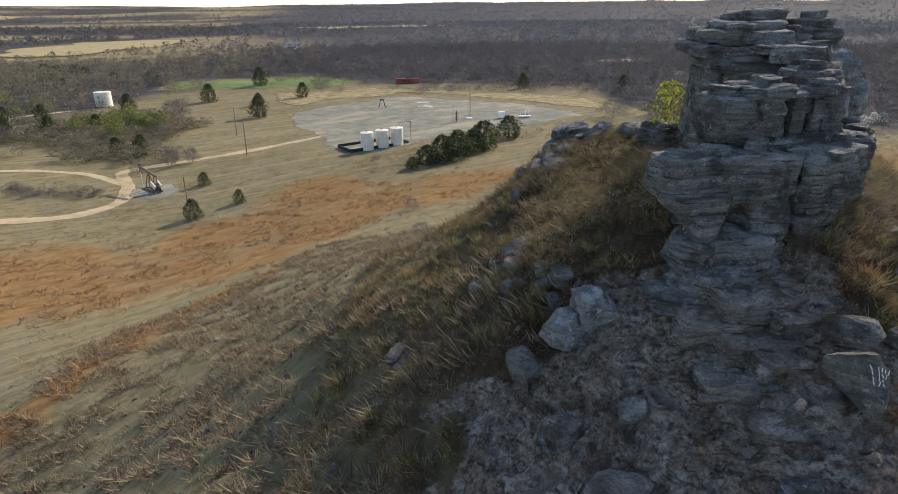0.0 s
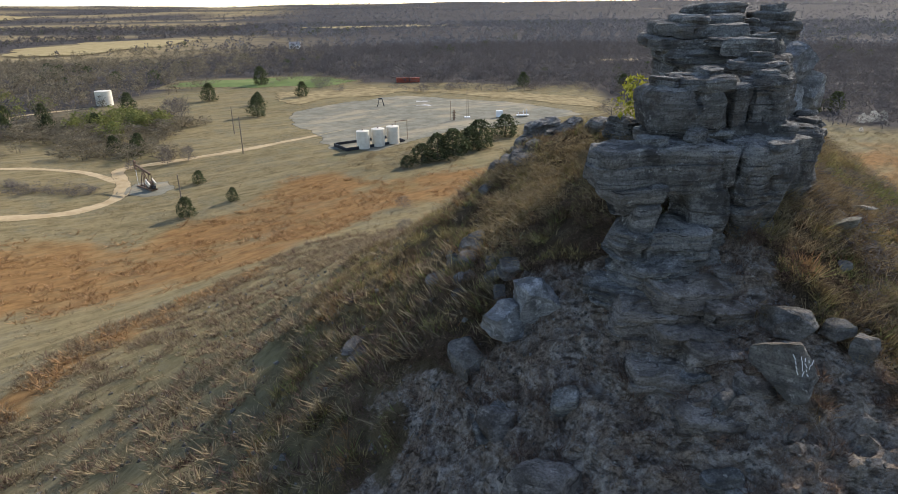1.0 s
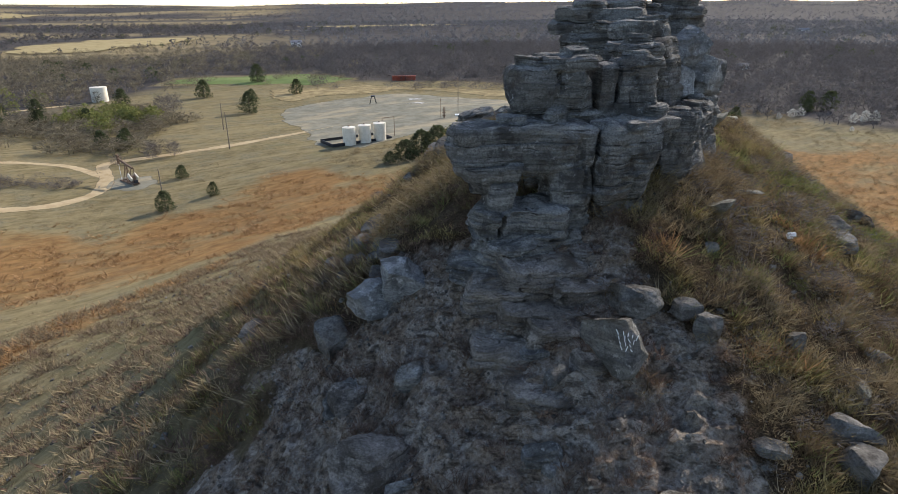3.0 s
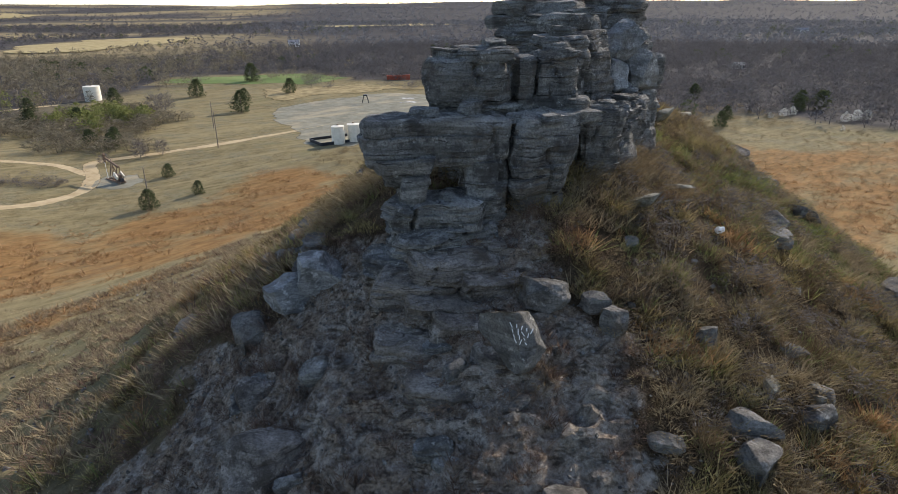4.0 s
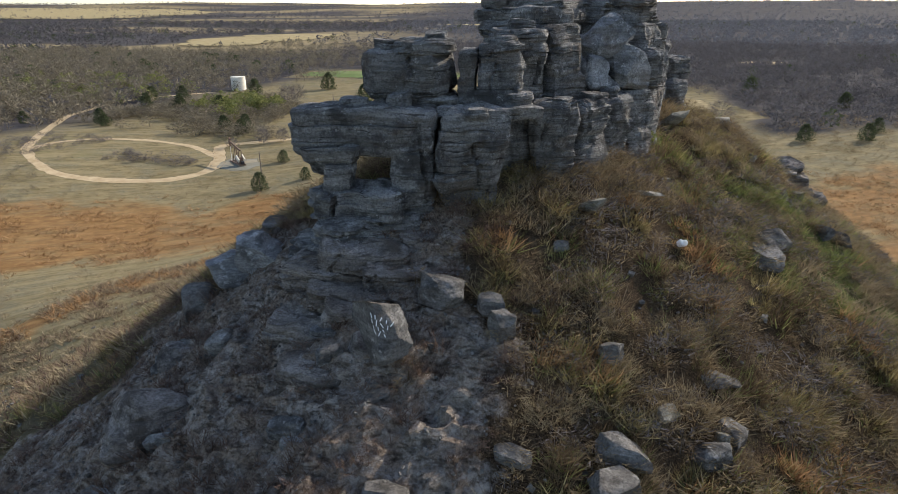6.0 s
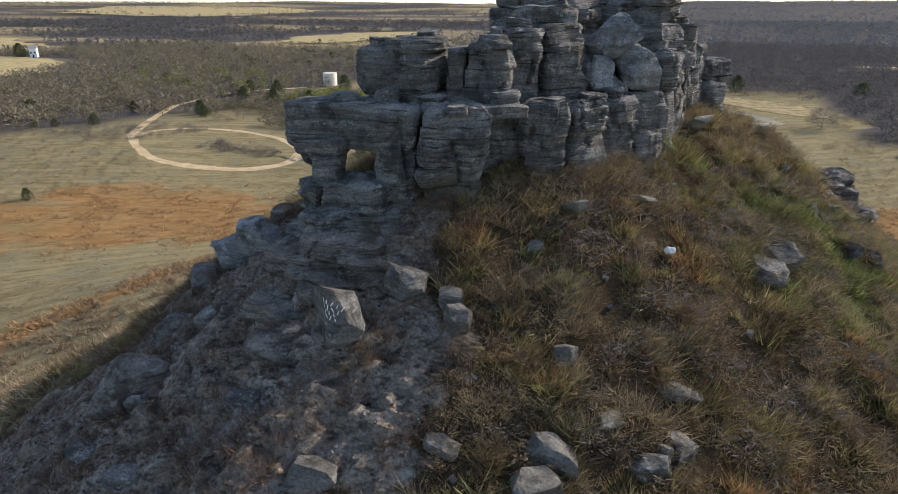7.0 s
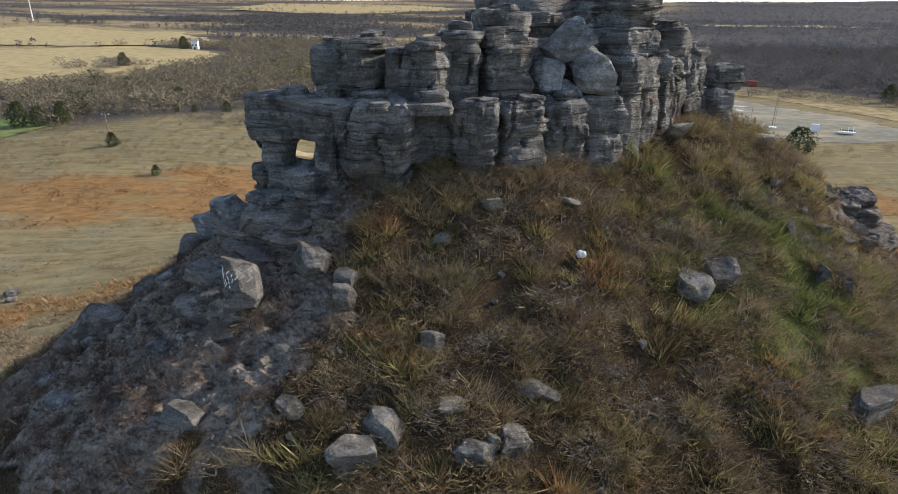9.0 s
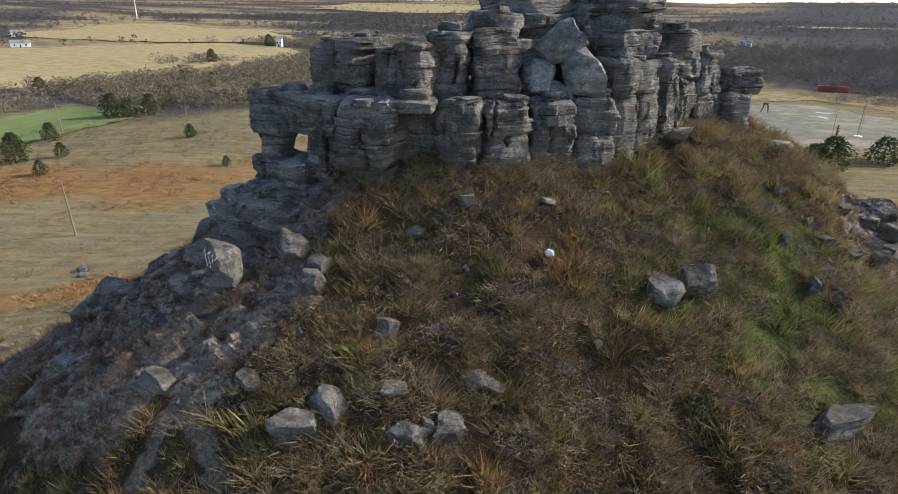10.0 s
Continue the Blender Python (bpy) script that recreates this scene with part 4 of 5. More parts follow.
def leaf_template(rng, n, shape, size=0.10):
    """A leafy crown about 1 high: small leaf clumps over a shape(z) of radii, uneven."""
    out = [[(-0.03, 0, 0), (0.03, 0, 0), (0.0, 0.0, 0.8)]]
    lump = rng.uniform(0, 20)
    for _ in range(n):
        a, z = rng.uniform(0, 2 * np.pi), rng.uniform(0.04, 1.0)
        r = shape(z) * rng.uniform(0.55, 1.0) * (1 + 0.25 * math.sin(3 * a + lump + 5 * z) + 0.15 * math.sin(7 * a + 9 * z))
        p = np.array([math.cos(a) * r, math.sin(a) * r, z])
        q = rng.normal(0, 1, (3, 3)) * size
        q[:, 2] += size * 0.5
        out.append(p + q)
    return np.array(out)


def strew(templates, xs, ys, hs, ws, rng, sink=0.0):
    """Copies of the templates at the places given, turned and scaled, as triangles."""
    zs = land(xs, ys) - sink
    which = rng.integers(0, len(templates), len(xs))
    turn = rng.uniform(0, 2 * np.pi, len(xs))
    out = []
    for k, t in enumerate(templates):
        i = np.nonzero(which == k)[0]
        if not len(i):
            continue
        c, s = np.cos(turn[i]), np.sin(turn[i])
        x = t[None, :, :, 0] * ws[i][:, None, None]
        y = t[None, :, :, 1] * ws[i][:, None, None]
        px = x * c[:, None, None] - y * s[:, None, None] + xs[i][:, None, None]
        py = x * s[:, None, None] + y * c[:, None, None] + ys[i][:, None, None]
        pz = t[None, :, :, 2] * hs[i][:, None, None] + zs[i][:, None, None]
        out.append(np.stack([px, py, pz], -1).reshape(-1, 3, 3))
    return np.concatenate(out)


rng = np.random.default_rng(7)
KEEP_OUT = [PAD, [(-361, 518), (-311, 553), (-282, 774), (-360, 812), (-440, 764), (-443, 640)], [(95, 445), (130, 440), (140, 462), (105, 470)], [(-800, 200), (-560, 290), (-470, 380), (-700, 520), (-960, 420)], [(-340, 1180), (-180, 1020), (60, 1150), (-60, 1330)], [(-290, 70), (-420, 60), (-620, 120), (-520, 330), (-400, 330), (-320, 260), (-285, 180)],
            [(-150, 40), (-210, 50), (-230, 92), (-170, 98)], [(-150, 318), (-60, 310), (-45, 345), (-80, 372), (-150, 350)],
            [(-75, 205), (-40, 300), (60, 300), (75, 235), (40, 190), (-20, 150)]]


def meadow(x, y):
    """Open tan pastures between the western woods, far out: 0 to 1."""
    p = flat(x, y)
    west = smooth(40, -260, x + 0.25 * (y - 300))
    return smooth(0.12, 0.3, fbm(p / (300, 130, 1), 3, 96)) * smooth(430, 620, np.hypot(x, y)) * west


def wooded(x, y):
    """Share of woodland at x, y."""
    p = flat(x, y)
    n = fbm(p / 55, 3, 91)
    edge = 318 + 25 * fbm(p / 40, 2, 93) + 0.0006 * (x - 10) ** 2
    north = smooth(-10, 20, y - edge)
    left = smooth(-150, -185, x + 14 * n - 0.12 * (y - 120)) * smooth(40, 90, y + 20 * n)
    right = smooth(-8, 25, y - (204 - 0.27 * (x - 77)) + 16 * n) * smooth(60, 80, x)
    west = smooth(-250, -300, x) * (y < 90)
    w = np.maximum(np.maximum(north, left), np.maximum(right, west))
    r = np.hypot(x, y)
    w = w * (1 - 0.6 * smooth(0.25, 0.5, fbm(p / 160, 3, 95)) * smooth(420, 700, r)) * (1 - 0.92 * meadow(x, y)) * (0.75 + 0.25 * smooth(-0.4, 0.2, n))
    for ring in KEEP_OUT:
        w = np.where(inside(x, y, ring), 0, w)
    return w


def in_sector(n, r0, r1, rng):
    a = rng.uniform(radians(-62), radians(88), n)
    r = np.sqrt(rng.uniform(r0 ** 2, r1 ** 2, n))
    return -np.sin(a) * r, np.cos(a) * r


def plant_woods():
    near_t = [twig_template(rng, 42, rng.uniform(1.0, 1.45), 0.032) for _ in range(8)]
    mid_t = [twig_template(rng, 16, 1.2, 0.10) for _ in range(5)]
    far_t = [twig_template(rng, 5, 1.6, 0.28) for _ in range(4)]
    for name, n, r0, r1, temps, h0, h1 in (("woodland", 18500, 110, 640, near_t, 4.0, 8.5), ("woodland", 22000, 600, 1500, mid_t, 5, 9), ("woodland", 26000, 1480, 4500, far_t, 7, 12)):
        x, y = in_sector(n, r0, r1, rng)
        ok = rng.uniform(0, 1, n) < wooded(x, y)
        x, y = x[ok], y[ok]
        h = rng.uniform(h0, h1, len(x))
        # western twigs are tan, and lighter in colour to stand in for front lighting
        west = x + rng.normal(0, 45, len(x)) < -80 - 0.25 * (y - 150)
        for sel, m, label in ((west, TAN_TWIG if r1 < 700 else WOODS, "leafless tan-brown winter woodland"), (~west, WOODS if r1 < 700 else HAZY_WOODS, "leafless grey-brown winter woodland")):
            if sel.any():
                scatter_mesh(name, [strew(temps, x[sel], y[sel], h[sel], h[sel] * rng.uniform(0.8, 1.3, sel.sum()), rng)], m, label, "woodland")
    cone = [leaf_template(rng, 70, lambda z: 0.46 * math.sin(math.pi * min(1, 0.15 + 0.8 * z)) ** 0.6, 0.065) for _ in range(4)]
    x, y = in_sector(9000, 150, 1500, rng)
    ok = rng.uniform(0, 1, len(x)) < 0.4 * wooded(x, y) * smooth(-0.2, 0.4, fbm(flat(x, y) / 90, 2, 97))
    x, y = x[ok], y[ok]
    h = rng.uniform(3, 7, len(x))
    scatter_mesh("cedar_woodland", [strew(cone, x, y, h, h * 1.2, rng)], CEDAR, "dark green cedars among the bare woods", "woodland")


plant_woods()


def shaded_litter():
    """Brown leaf litter under the trees, not grass, its colour darkened for their shade."""
    me = bpy.data.objects["ground"].data
    v = np.zeros(len(me.vertices) * 3, np.float32)
    me.vertices.foreach_get("co", v)
    v = v.reshape(-1, 3).astype(float)
    a = me.attributes["far"].data
    far = np.zeros(len(v), np.float32)
    a.foreach_get("value", far)
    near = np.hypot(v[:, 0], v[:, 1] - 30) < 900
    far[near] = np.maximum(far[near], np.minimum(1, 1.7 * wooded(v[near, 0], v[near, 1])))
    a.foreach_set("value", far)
    m = me.attributes.new("meadow", "FLOAT", "POINT")
    m.data.foreach_set("value", meadow(v[:, 0], v[:, 1]).astype(np.float32))


shaded_litter()


def blade_template(rng, n, lean=0.35, wide=0.03, spread_=0.3):
    out = []
    for _ in range(n):
        a, r = rng.uniform(0, 2 * np.pi), rng.uniform(0, spread_)
        p = np.array([math.cos(a) * r, math.sin(a) * r, 0])
        d = np.array([math.cos(a) * lean * rng.uniform(0.2, 1.5), math.sin(a) * lean * rng.uniform(0.2, 1.5), rng.uniform(0.5, 1.0)])
        d[:2] += rng.normal(0, 0.15, 2)
        b = rng.uniform(0, np.pi)
        w = np.array([math.cos(b), math.sin(b), 0]) * wide
        out.append([p - w, p + w, p + d])
    return np.array(out)


def greenness(x, y):
    """Where green weeds stand on the hill: the sunny flank and the hollow below the wall."""
    p = flat(x, y)
    rag = 0.28 * fbm(p / 2.2, 3, 53)
    a = 1 - smooth(0.55, 1.2, np.hypot((x - 32.0) / 5.6, (y - 34.0) / 6.2) + rag)
    b = 0.75 * (1 - smooth(0.4, 1.1, np.hypot((x - 20.8) / 3.0, (y - 23.6) / 2.6) + rag))
    c = 0.65 * (1 - smooth(0.4, 1.1, np.hypot((x - 25.6) / 2.6, (y - 33.0) / 6.5) + rag))
    return np.maximum(a, np.maximum(b, c))


def plant_hill():
    tuft = [blade_template(rng, 9, 0.55, 0.025) for _ in range(10)]
    n = 108000
    x, y = rng.uniform(-8, 44, n), rng.uniform(8, 56, n)
    keep = (land(x, y, False) > 13) & (rng.uniform(0, 1, n) > 0.30 * rocky(x, y))
    tall = fbm(flat(x, y) / 1.0, 3, 23)
    keep &= (tall > -0.28) & (along(x, y, PATH_LINE, 0.6, 55) < 0.25) & (along(x, y, PATH_FORK, 0.7, 55) < 0.25)
    keep &= rng.uniform(0, 1, n) < np.where(x < 4 + 0.1 * (y - 30), 0.55, 1.0)
    x, y, tall = x[keep], y[keep], tall[keep]
    k = fbm(flat(x, y) / 2.8, 3, 99) * 1.15
    u = rng.uniform(0, 1, len(x))
    is_green = u < 0.8 * greenness(x, y) + 0.14
    bare = rocky(x, y) > 0.25
    is_rust = ~is_green & ~bare & (k > 0.62)
    is_dark = ~is_green & ~bare & ~is_rust & (k < -0.15)
    is_green &= ~bare
    for name, sel, m, label in (("dry_grass", ~is_green & ~is_rust & ~bare & ~is_dark, HILL_DRY, "dry brown grass and weeds on the hill"), ("dark_weeds", is_dark, DARK_BRUSH, "dark brown dead weeds on the hill"), ("shoulder_grass", bare, RED_DRY, "dark brown dry grass between the rocks"), ("rust_grass", is_rust, RUSTY, "rust-brown dry bluestem tufts"), ("green_weeds", is_green, WEED, "green weeds on the sunny flank of the hill")):
        h = (0.6 if name == "shoulder_grass" else 1.0) * rng.uniform(0.18, 0.5, sel.sum()) * (0.6 + 1.5 * np.clip(tall[sel] + 0.15, 0, 1))
        scatter_mesh(name, [strew(tuft, x[sel], y[sel], h, h * rng.uniform(0.9, 1.6, sel.sum()), rng, 0.03)], m, label, "grass")
    # long pale stalks that arch over the rest, in clumps
    stalk = [blade_template(rng, 12, 0.75, 0.016, 0.12) for _ in range(6)]
    n = 17000
    x, y = rng.uniform(12, 40, n), rng.uniform(11, 50, n)
    ok = (fbm(flat(x, y) / 1.6, 2, 27) > 0.3) & (rocky(x, y) < 0.2) & (along(x, y, PATH_LINE, 0.6, 55) < 0.25)
    x, y = x[ok], y[ok]
    h = rng.uniform(0.5, 0.95, len(x))
    scatter_mesh("tall_grass", [strew(stalk, x, y, h, h * 1.3, rng, 0.03)], DRY, "long pale arching grass stalks in clumps", "grass")


plant_hill()


def plant_flank():
    """Short pale stubble on the hill's long western flank."""
    r = np.random.default_rng(37)
    tuft = [blade_template(r, 8, 0.6, 0.045, 0.5) for _ in range(6)]
    n = 35000
    x, y = r.uniform(-42, 8, n), r.uniform(4, 95, n)
    zz = land(x, y, False)
    k = fbm(flat(x, y) / (2.2, 1.2, 1), 3, 38)
    ok = (zz > 1.5) & (k > -0.15) & (rocky(x, y) < 0.4)
    x, y, k = x[ok], y[ok], k[ok]
    u = r.uniform(0, 1, len(x))
    for name, sel, m, label in (("straw_grass", u < 0.7, DRY, "short straw-coloured stubble on the hill's flank"), ("dry_weeds", u >= 0.7, RED_DRY, "reddish-brown dry weeds on the hill's flank")):
        h = r.uniform(0.2, 0.5, sel.sum()) * (1 + 0.6 * np.clip(k[sel], 0, 1))
        scatter_mesh(name, [strew(tuft, x[sel], y[sel], h, h * r.uniform(1.2, 2.2, sel.sum()), r, 0.03)], m, label, "grass")


plant_flank()


def plant_plain():
    """Tufts of grass on the plain round the hill: rust-coloured in the bands, straw elsewhere."""
    r = np.random.default_rng(17)
    tuft = [blade_template(r, 7, 0.5, 0.06, 0.5) for _ in range(6)]
    a, d = r.uniform(radians(-75), radians(110), 52000), r.uniform(28, 150, 52000)
    x, y = 15 - np.sin(a) * d, 25 + np.cos(a) * d
    zz = land(x, y, False)
    rust = np.zeros(len(x))
    for line, wide in RUST_BANDS:
        rust = np.maximum(rust, along(x, y, line, wide, 56))
    k = fbm(flat(x, y) / (6, 3, 1), 3, 18)
    u = r.uniform(0, 1, len(x))
    clear = ~inside(x, y, PAD) & (along(x, y, ROAD_LINE, 3.4, 0) < 0.3) & (zz < 14)
    red = clear & (u < 0.75 * rust * (k > -0.1))
    pale = clear & ~red & (k > 0.05) & (u < 0.55)
    for name, sel, m, h0, h1, label in (("bluestem", red, RUSTY, 0.35, 0.8, "rust-coloured bluestem grass on the plain"), ("straw_grass", pale, DRY, 0.2, 0.45, "short straw-coloured grass on the plain")):
        h = r.uniform(h0, h1, sel.sum())
        scatter_mesh(name, [strew(tuft, x[sel], y[sel], h, h * r.uniform(1.2, 2.4, sel.sum()), r, 0.03)], m, label, "grass")


plant_plain()


def cedar(x, y, h, seed, label="dark green cedar tree standing in dry grass", wide=1.1):
    r = np.random.default_rng(seed)
    ob = thing("cedar_tree", x, y, ground_z(x, y) - 0.05, label, "tree", "cedars on the plain")
    t = leaf_template(r, 1900, lambda z: 0.47 * math.sin(math.pi * min(1.0, 0.14 + z * 0.80)) ** 0.6 * (1.05 - 0.5 * z), 0.026) * (h * wide, h * wide, h)
    me_v = t.reshape(-1, 3)
    crown = mesh_of("crown", me_v, np.arange(len(me_v)).reshape(-1, 3), CEDAR, False, ob)
    part("trunk", rod(bmesh.new(), (0, 0, 0), (0, 0, h * 0.7), 0.03 * h, 0.01 * h), BARK, ob)
    return ob


for k, (x, y, h) in enumerate([(-53, 121.5, 4.2), (-46.5, 131, 3.0), (-59, 144, 3.2), (-72, 236, 8), (-98, 330, 9), (-128, 250, 7), (-118, 208, 6)]):
    cedar(x, y, h, 200 + k)
for k, (x, y, h) in enumerate([(-6, 157, 5.0), (-2, 161, 6.6), (2, 164.5, 7), (6.5, 171, 6), (9.5, 175, 7.4), (18, 190, 6.5), (-9.5, 153, 3.0)]):
    cedar(x, y, h, 230 + k, "dense dark cedar at the edge of the gravel pad", 1.55)



# ---- brush, shrubs and single trees on the plain ----
def brush(ring, n, h0, h1, material, name, label, temps=None, seed=0, wide=1.4):
    r = np.random.default_rng(seed)
    a = np.array(ring)
    x, y = r.uniform(a[:, 0].min(), a[:, 0].max(), n), r.uniform(a[:, 1].min(), a[:, 1].max(), n)
    q = flat(x, y)
    ok = inside(x + 5 * fbm(q / 12, 2, seed), y + 5 * fbm(q / 12, 2, seed + 1), ring) & (fbm(q / 14, 2, seed + 2) > -0.55)
    x, y = x[ok], y[ok]
    h = r.uniform(h0, h1, len(x))
    t = temps or [twig_template(r, 90, 1.4, 0.018) for _ in range(6)]
    return scatter_mesh(name, [strew(t, x, y, h, h * wide * r.uniform(0.8, 1.3, len(x)), r)], material, label, "brush")


ROUND = [leaf_template(np.random.default_rng(k), 150, lambda z: 0.48 * math.sin(math.pi * min(1.0, 0.12 + 0.88 * z)) ** 0.7, 0.055) for k in range(3)]
brush([(-122, 158), (-74, 166), (-84, 196), (-84, 225), (-112, 238), (-152, 222), (-145, 178)], 800, 2.4, 5.4, TAN_TWIG, "thicket", "grey leafless thicket on the plain", seed=301)
brush([(-120, 190), (-98, 186), (-92, 215), (-118, 232), (-132, 215)], 330, 2.5, 5.5, OLIVE, "olive_thicket", "yellow-green leafy thicket among bare brush", ROUND, 302, 1.1)
brush([(-100, 126), (-78, 128), (-82, 140), (-104, 140)], 160, 0.8, 1.8, TWIG, "thicket", "low grey brush inside the track's loop", seed=303)
brush([(-30, 158), (-6, 148), (6, 160), (32, 198), (44, 214), (30, 208), (8, 190), (-8, 178)], 330, 0.9, 2.2, BRUSH, "thicket", "brown brush along the edge of the gravel pad", seed=304)
brush([(-60, 300), (40, 296), (110, 262), (130, 290), (30, 330), (-80, 345)], 420, 2.0, 4.5, TWIG, "thicket", "pale bare brush at the edge of the woods", seed=305)
brush([(-150, 118), (-112, 116), (-112, 148), (-140, 150)], 260, 0.7, 1.9, TWIG, "thicket", "low grey brush beside the dirt track", seed=306)
brush([(-170, 55), (-110, 40), (-95, 66), (-120, 96), (-178, 104)], 330, 0.6, 1.7, BRUSH, "thicket", "low brown brush by the wheat field", seed=307)
brush([(-300, 110), (-200, 92), (-180, 120), (-170, 215), (-230, 260), (-290, 190)], 700, 3.5, 7.5, TAN_TWIG, "thicket", "belt of bare trees before the hay field", seed=308)
brush([(-250, 215), (-170, 215), (-150, 250), (-190, 290), (-270, 280)], 110, 3.0, 6.0, OLIVE, "olive_thicket", "pale green leafy trees beside the hay field", ROUND, 309, 1.1)
brush([(40, 200), (75, 180), (130, 190), (120, 250), (60, 250)], 520, 0.6, 1.9, BRUSH, "thicket", "brown brush on the open plain", seed=310)
brush([(48, 112), (120, 100), (165, 165), (130, 196), (60, 190)], 2200, 0.35, 1.0, BRUSH, "thicket", "low brown brush on the plain behind the hill", seed=312)
brush([(-175, 62), (-92, 72), (-84, 104), (-112, 132), (-200, 128)], 1000, 0.5, 1.3, TAN_TWIG, "thicket", "low tan brush on the plain below the woods", seed=314)
brush([(-150, 312), (-60, 304), (-48, 340), (-85, 372), (-150, 350)], 70, 2.5, 6.0, TAN_TWIG, "thicket", "bare trees scattered over the green clearing", seed=313)
brush([(-378, 175), (-340, 190), (-330, 225), (-370, 215)], 50, 4, 8, TWIG, "thicket", "clump of bare trees in the hay field", seed=311)

for k, (x, y, h) in enumerate([(-133, 167, 4), (-144, 200, 6), (-130, 201, 6.5), (-93, 171, 5), (-88, 175, 5), (-150, 208, 6), (-105, 276, 7.5), (-66, 284, 6.5), (-80, 264, 5), (-86, 169, 4.5)]):
    cedar(x, y, h, 400 + k, "dark cedar tree among bare brush")
for k, (x, y, h) in enumerate([(-97, 79, 2.4), (-127, 86, 3.6), (-190, 147, 6), (-148, 137, 3.5), (-156, 130, 2.5), (-160, 126, 2.5), (-168, 170, 4), (-138, 171, 5), (-163, 228, 6), (-152, 233, 6)]):
    cedar(x, y, h, 420 + k, "small dark cedar in dry grass")
for k, (x, y, h) in enumerate([(-137, 47, 7), (-157, 61, 5), (-134, 56, 3.6), (-120, 47, 3.4), (-150, 50, 5), (-181, 87, 7.5), (-175, 90, 6), (-172, 95, 5.5), (-180, 99, 6), (-266, 92, 7), (-345, 213, 8)]):
    cedar(x, y, h, 440 + k, "dense green cedar beside the wheat field")
for k, (x, y, h) in enumerate([(76.5, 195, 5), (94, 200, 5), (81, 297, 7), (108, 265, 6), (36, 312, 7), (8, 192, 3.4), (137, 236, 6.5), (142, 232, 7), (147, 238, 6), (133, 229, 5), (101, 213, 4.5)]):
    cedar(x, y, h, 460 + k, "dark cedar before the bare woods")


def limb(bm, a, d, length, radius, depth, r):
    """One bent limb that forks on."""
    p = Vector(a)
    for k in range(2):
        q = p + (d + Vector(r.normal(0, 0.15, 3))).normalized() * (length / 2)
        rod(bm, p, q, radius * (1 - 0.25 * k), radius * (0.75 - 0.25 * k), 5)
        p = q
    if depth:
        for _ in range(3):
            e = (d + Vector(r.normal(0, 0.55, 3)) + Vector((0, 0, 0.15))).normalized()
            limb(bm, p, e, length * r.uniform(0.55, 0.8), radius * 0.5, depth - 1, r)


def bare_tree(x, y, h, seed, label="leafless grey tree with forked limbs", bush=False):
    r = np.random.default_rng(seed)
    ob = thing("bare_tree", x, y, ground_z(x, y) - 0.1, label, "tree")
    part("trunk", rod(bmesh.new(), (0, 0, 0), (0, 0, h * (0.1 if bush else 0.35)), 0.018 * h, 0.013 * h, 7), PALE_BARK, ob)
    bm = bmesh.new()
    for _ in range(7 if bush else 5):
        d = Vector((*r.normal(0, 0.7 if bush else 0.45, 2), 1.0)).normalized()
        limb(bm, (0, 0, h * (0.05 if bush else 0.28)), d, h * 0.3, 0.005 * h, 3, r)
    part("limbs", bm, PALE_BARK, ob)
    t = twig_template(r, 650, 1.5 if bush else 1.1, 0.006) * h
    v = t.reshape(-1, 3)
    mesh_of("crown", v, np.arange(len(v)).reshape(-1, 3), TWIG, False, ob)
    return ob


bare_tree(59, 226, 8.5, 501, "spreading leafless mesquite on the open plain", True)
bare_tree(-73, 159, 5.5, 502)
bare_tree(-79, 152.5, 3.5, 503, "low leafless shrub beside the oil pump", True)
bare_tree(-69, 163, 5, 504)
bare_tree(-99, 224, 10, 505, "tall pale leafless tree in the thicket")
bare_tree(-101, 236, 9, 506, "tall pale leafless tree in the thicket")
bare_tree(-7.5, 115, 3.0, 507, "grey leafless bush at the foot of the hill", True)
bare_tree(-4, 78, 2.6, 508, "grey leafless bush on the hill's flank", True)


# ---- the oil well and other works ----
def storage_tank(x, y, r, h, label, group=""):
    ob = thing("storage_tank", x, y, ground_z(x, y) + 0.1, label, "storage tank", group)
    shell = part("shell", rod(bmesh.new(), (0, 0, 0), (0, 0, h), r, r, 40), TANK, ob)
    bm = bmesh.new()
    for z in (0.06, h * 0.34, h * 0.67, h - 0.06):
        rod(bm, (0, 0, z - 0.05), (0, 0, z + 0.05), r + 0.03, r + 0.03, 40)
    part("hoop", bm, TANK, ob)
    part("roof", rod(bmesh.new(), (0, 0, h), (0, 0, h + 0.3), r + 0.05, 0.2, 40), TANK, ob)
    hatch = part("hatch", rod(bmesh.new(), (0, 0, h + 0.2), (0, 0, h + 0.5), 0.22, 0.22, 12), RUST, ob)
    part("lid", rod(bmesh.new(), (0, 0, h + 0.5), (0, 0, h + 0.56), 0.28, 0.26, 12), RUST, hatch)
    return ob


for x, y in ((-23.6, 175.4), (-19.6, 178.2), (-15.6, 181.0)):
    storage_tank(x, y, 1.85, 4.9, "cream-painted steel oil storage tank in a tray", "tanks in the tray")
storage_tank(-147, 268, 3.3, 6.0, "large cream storage tank among the brush")


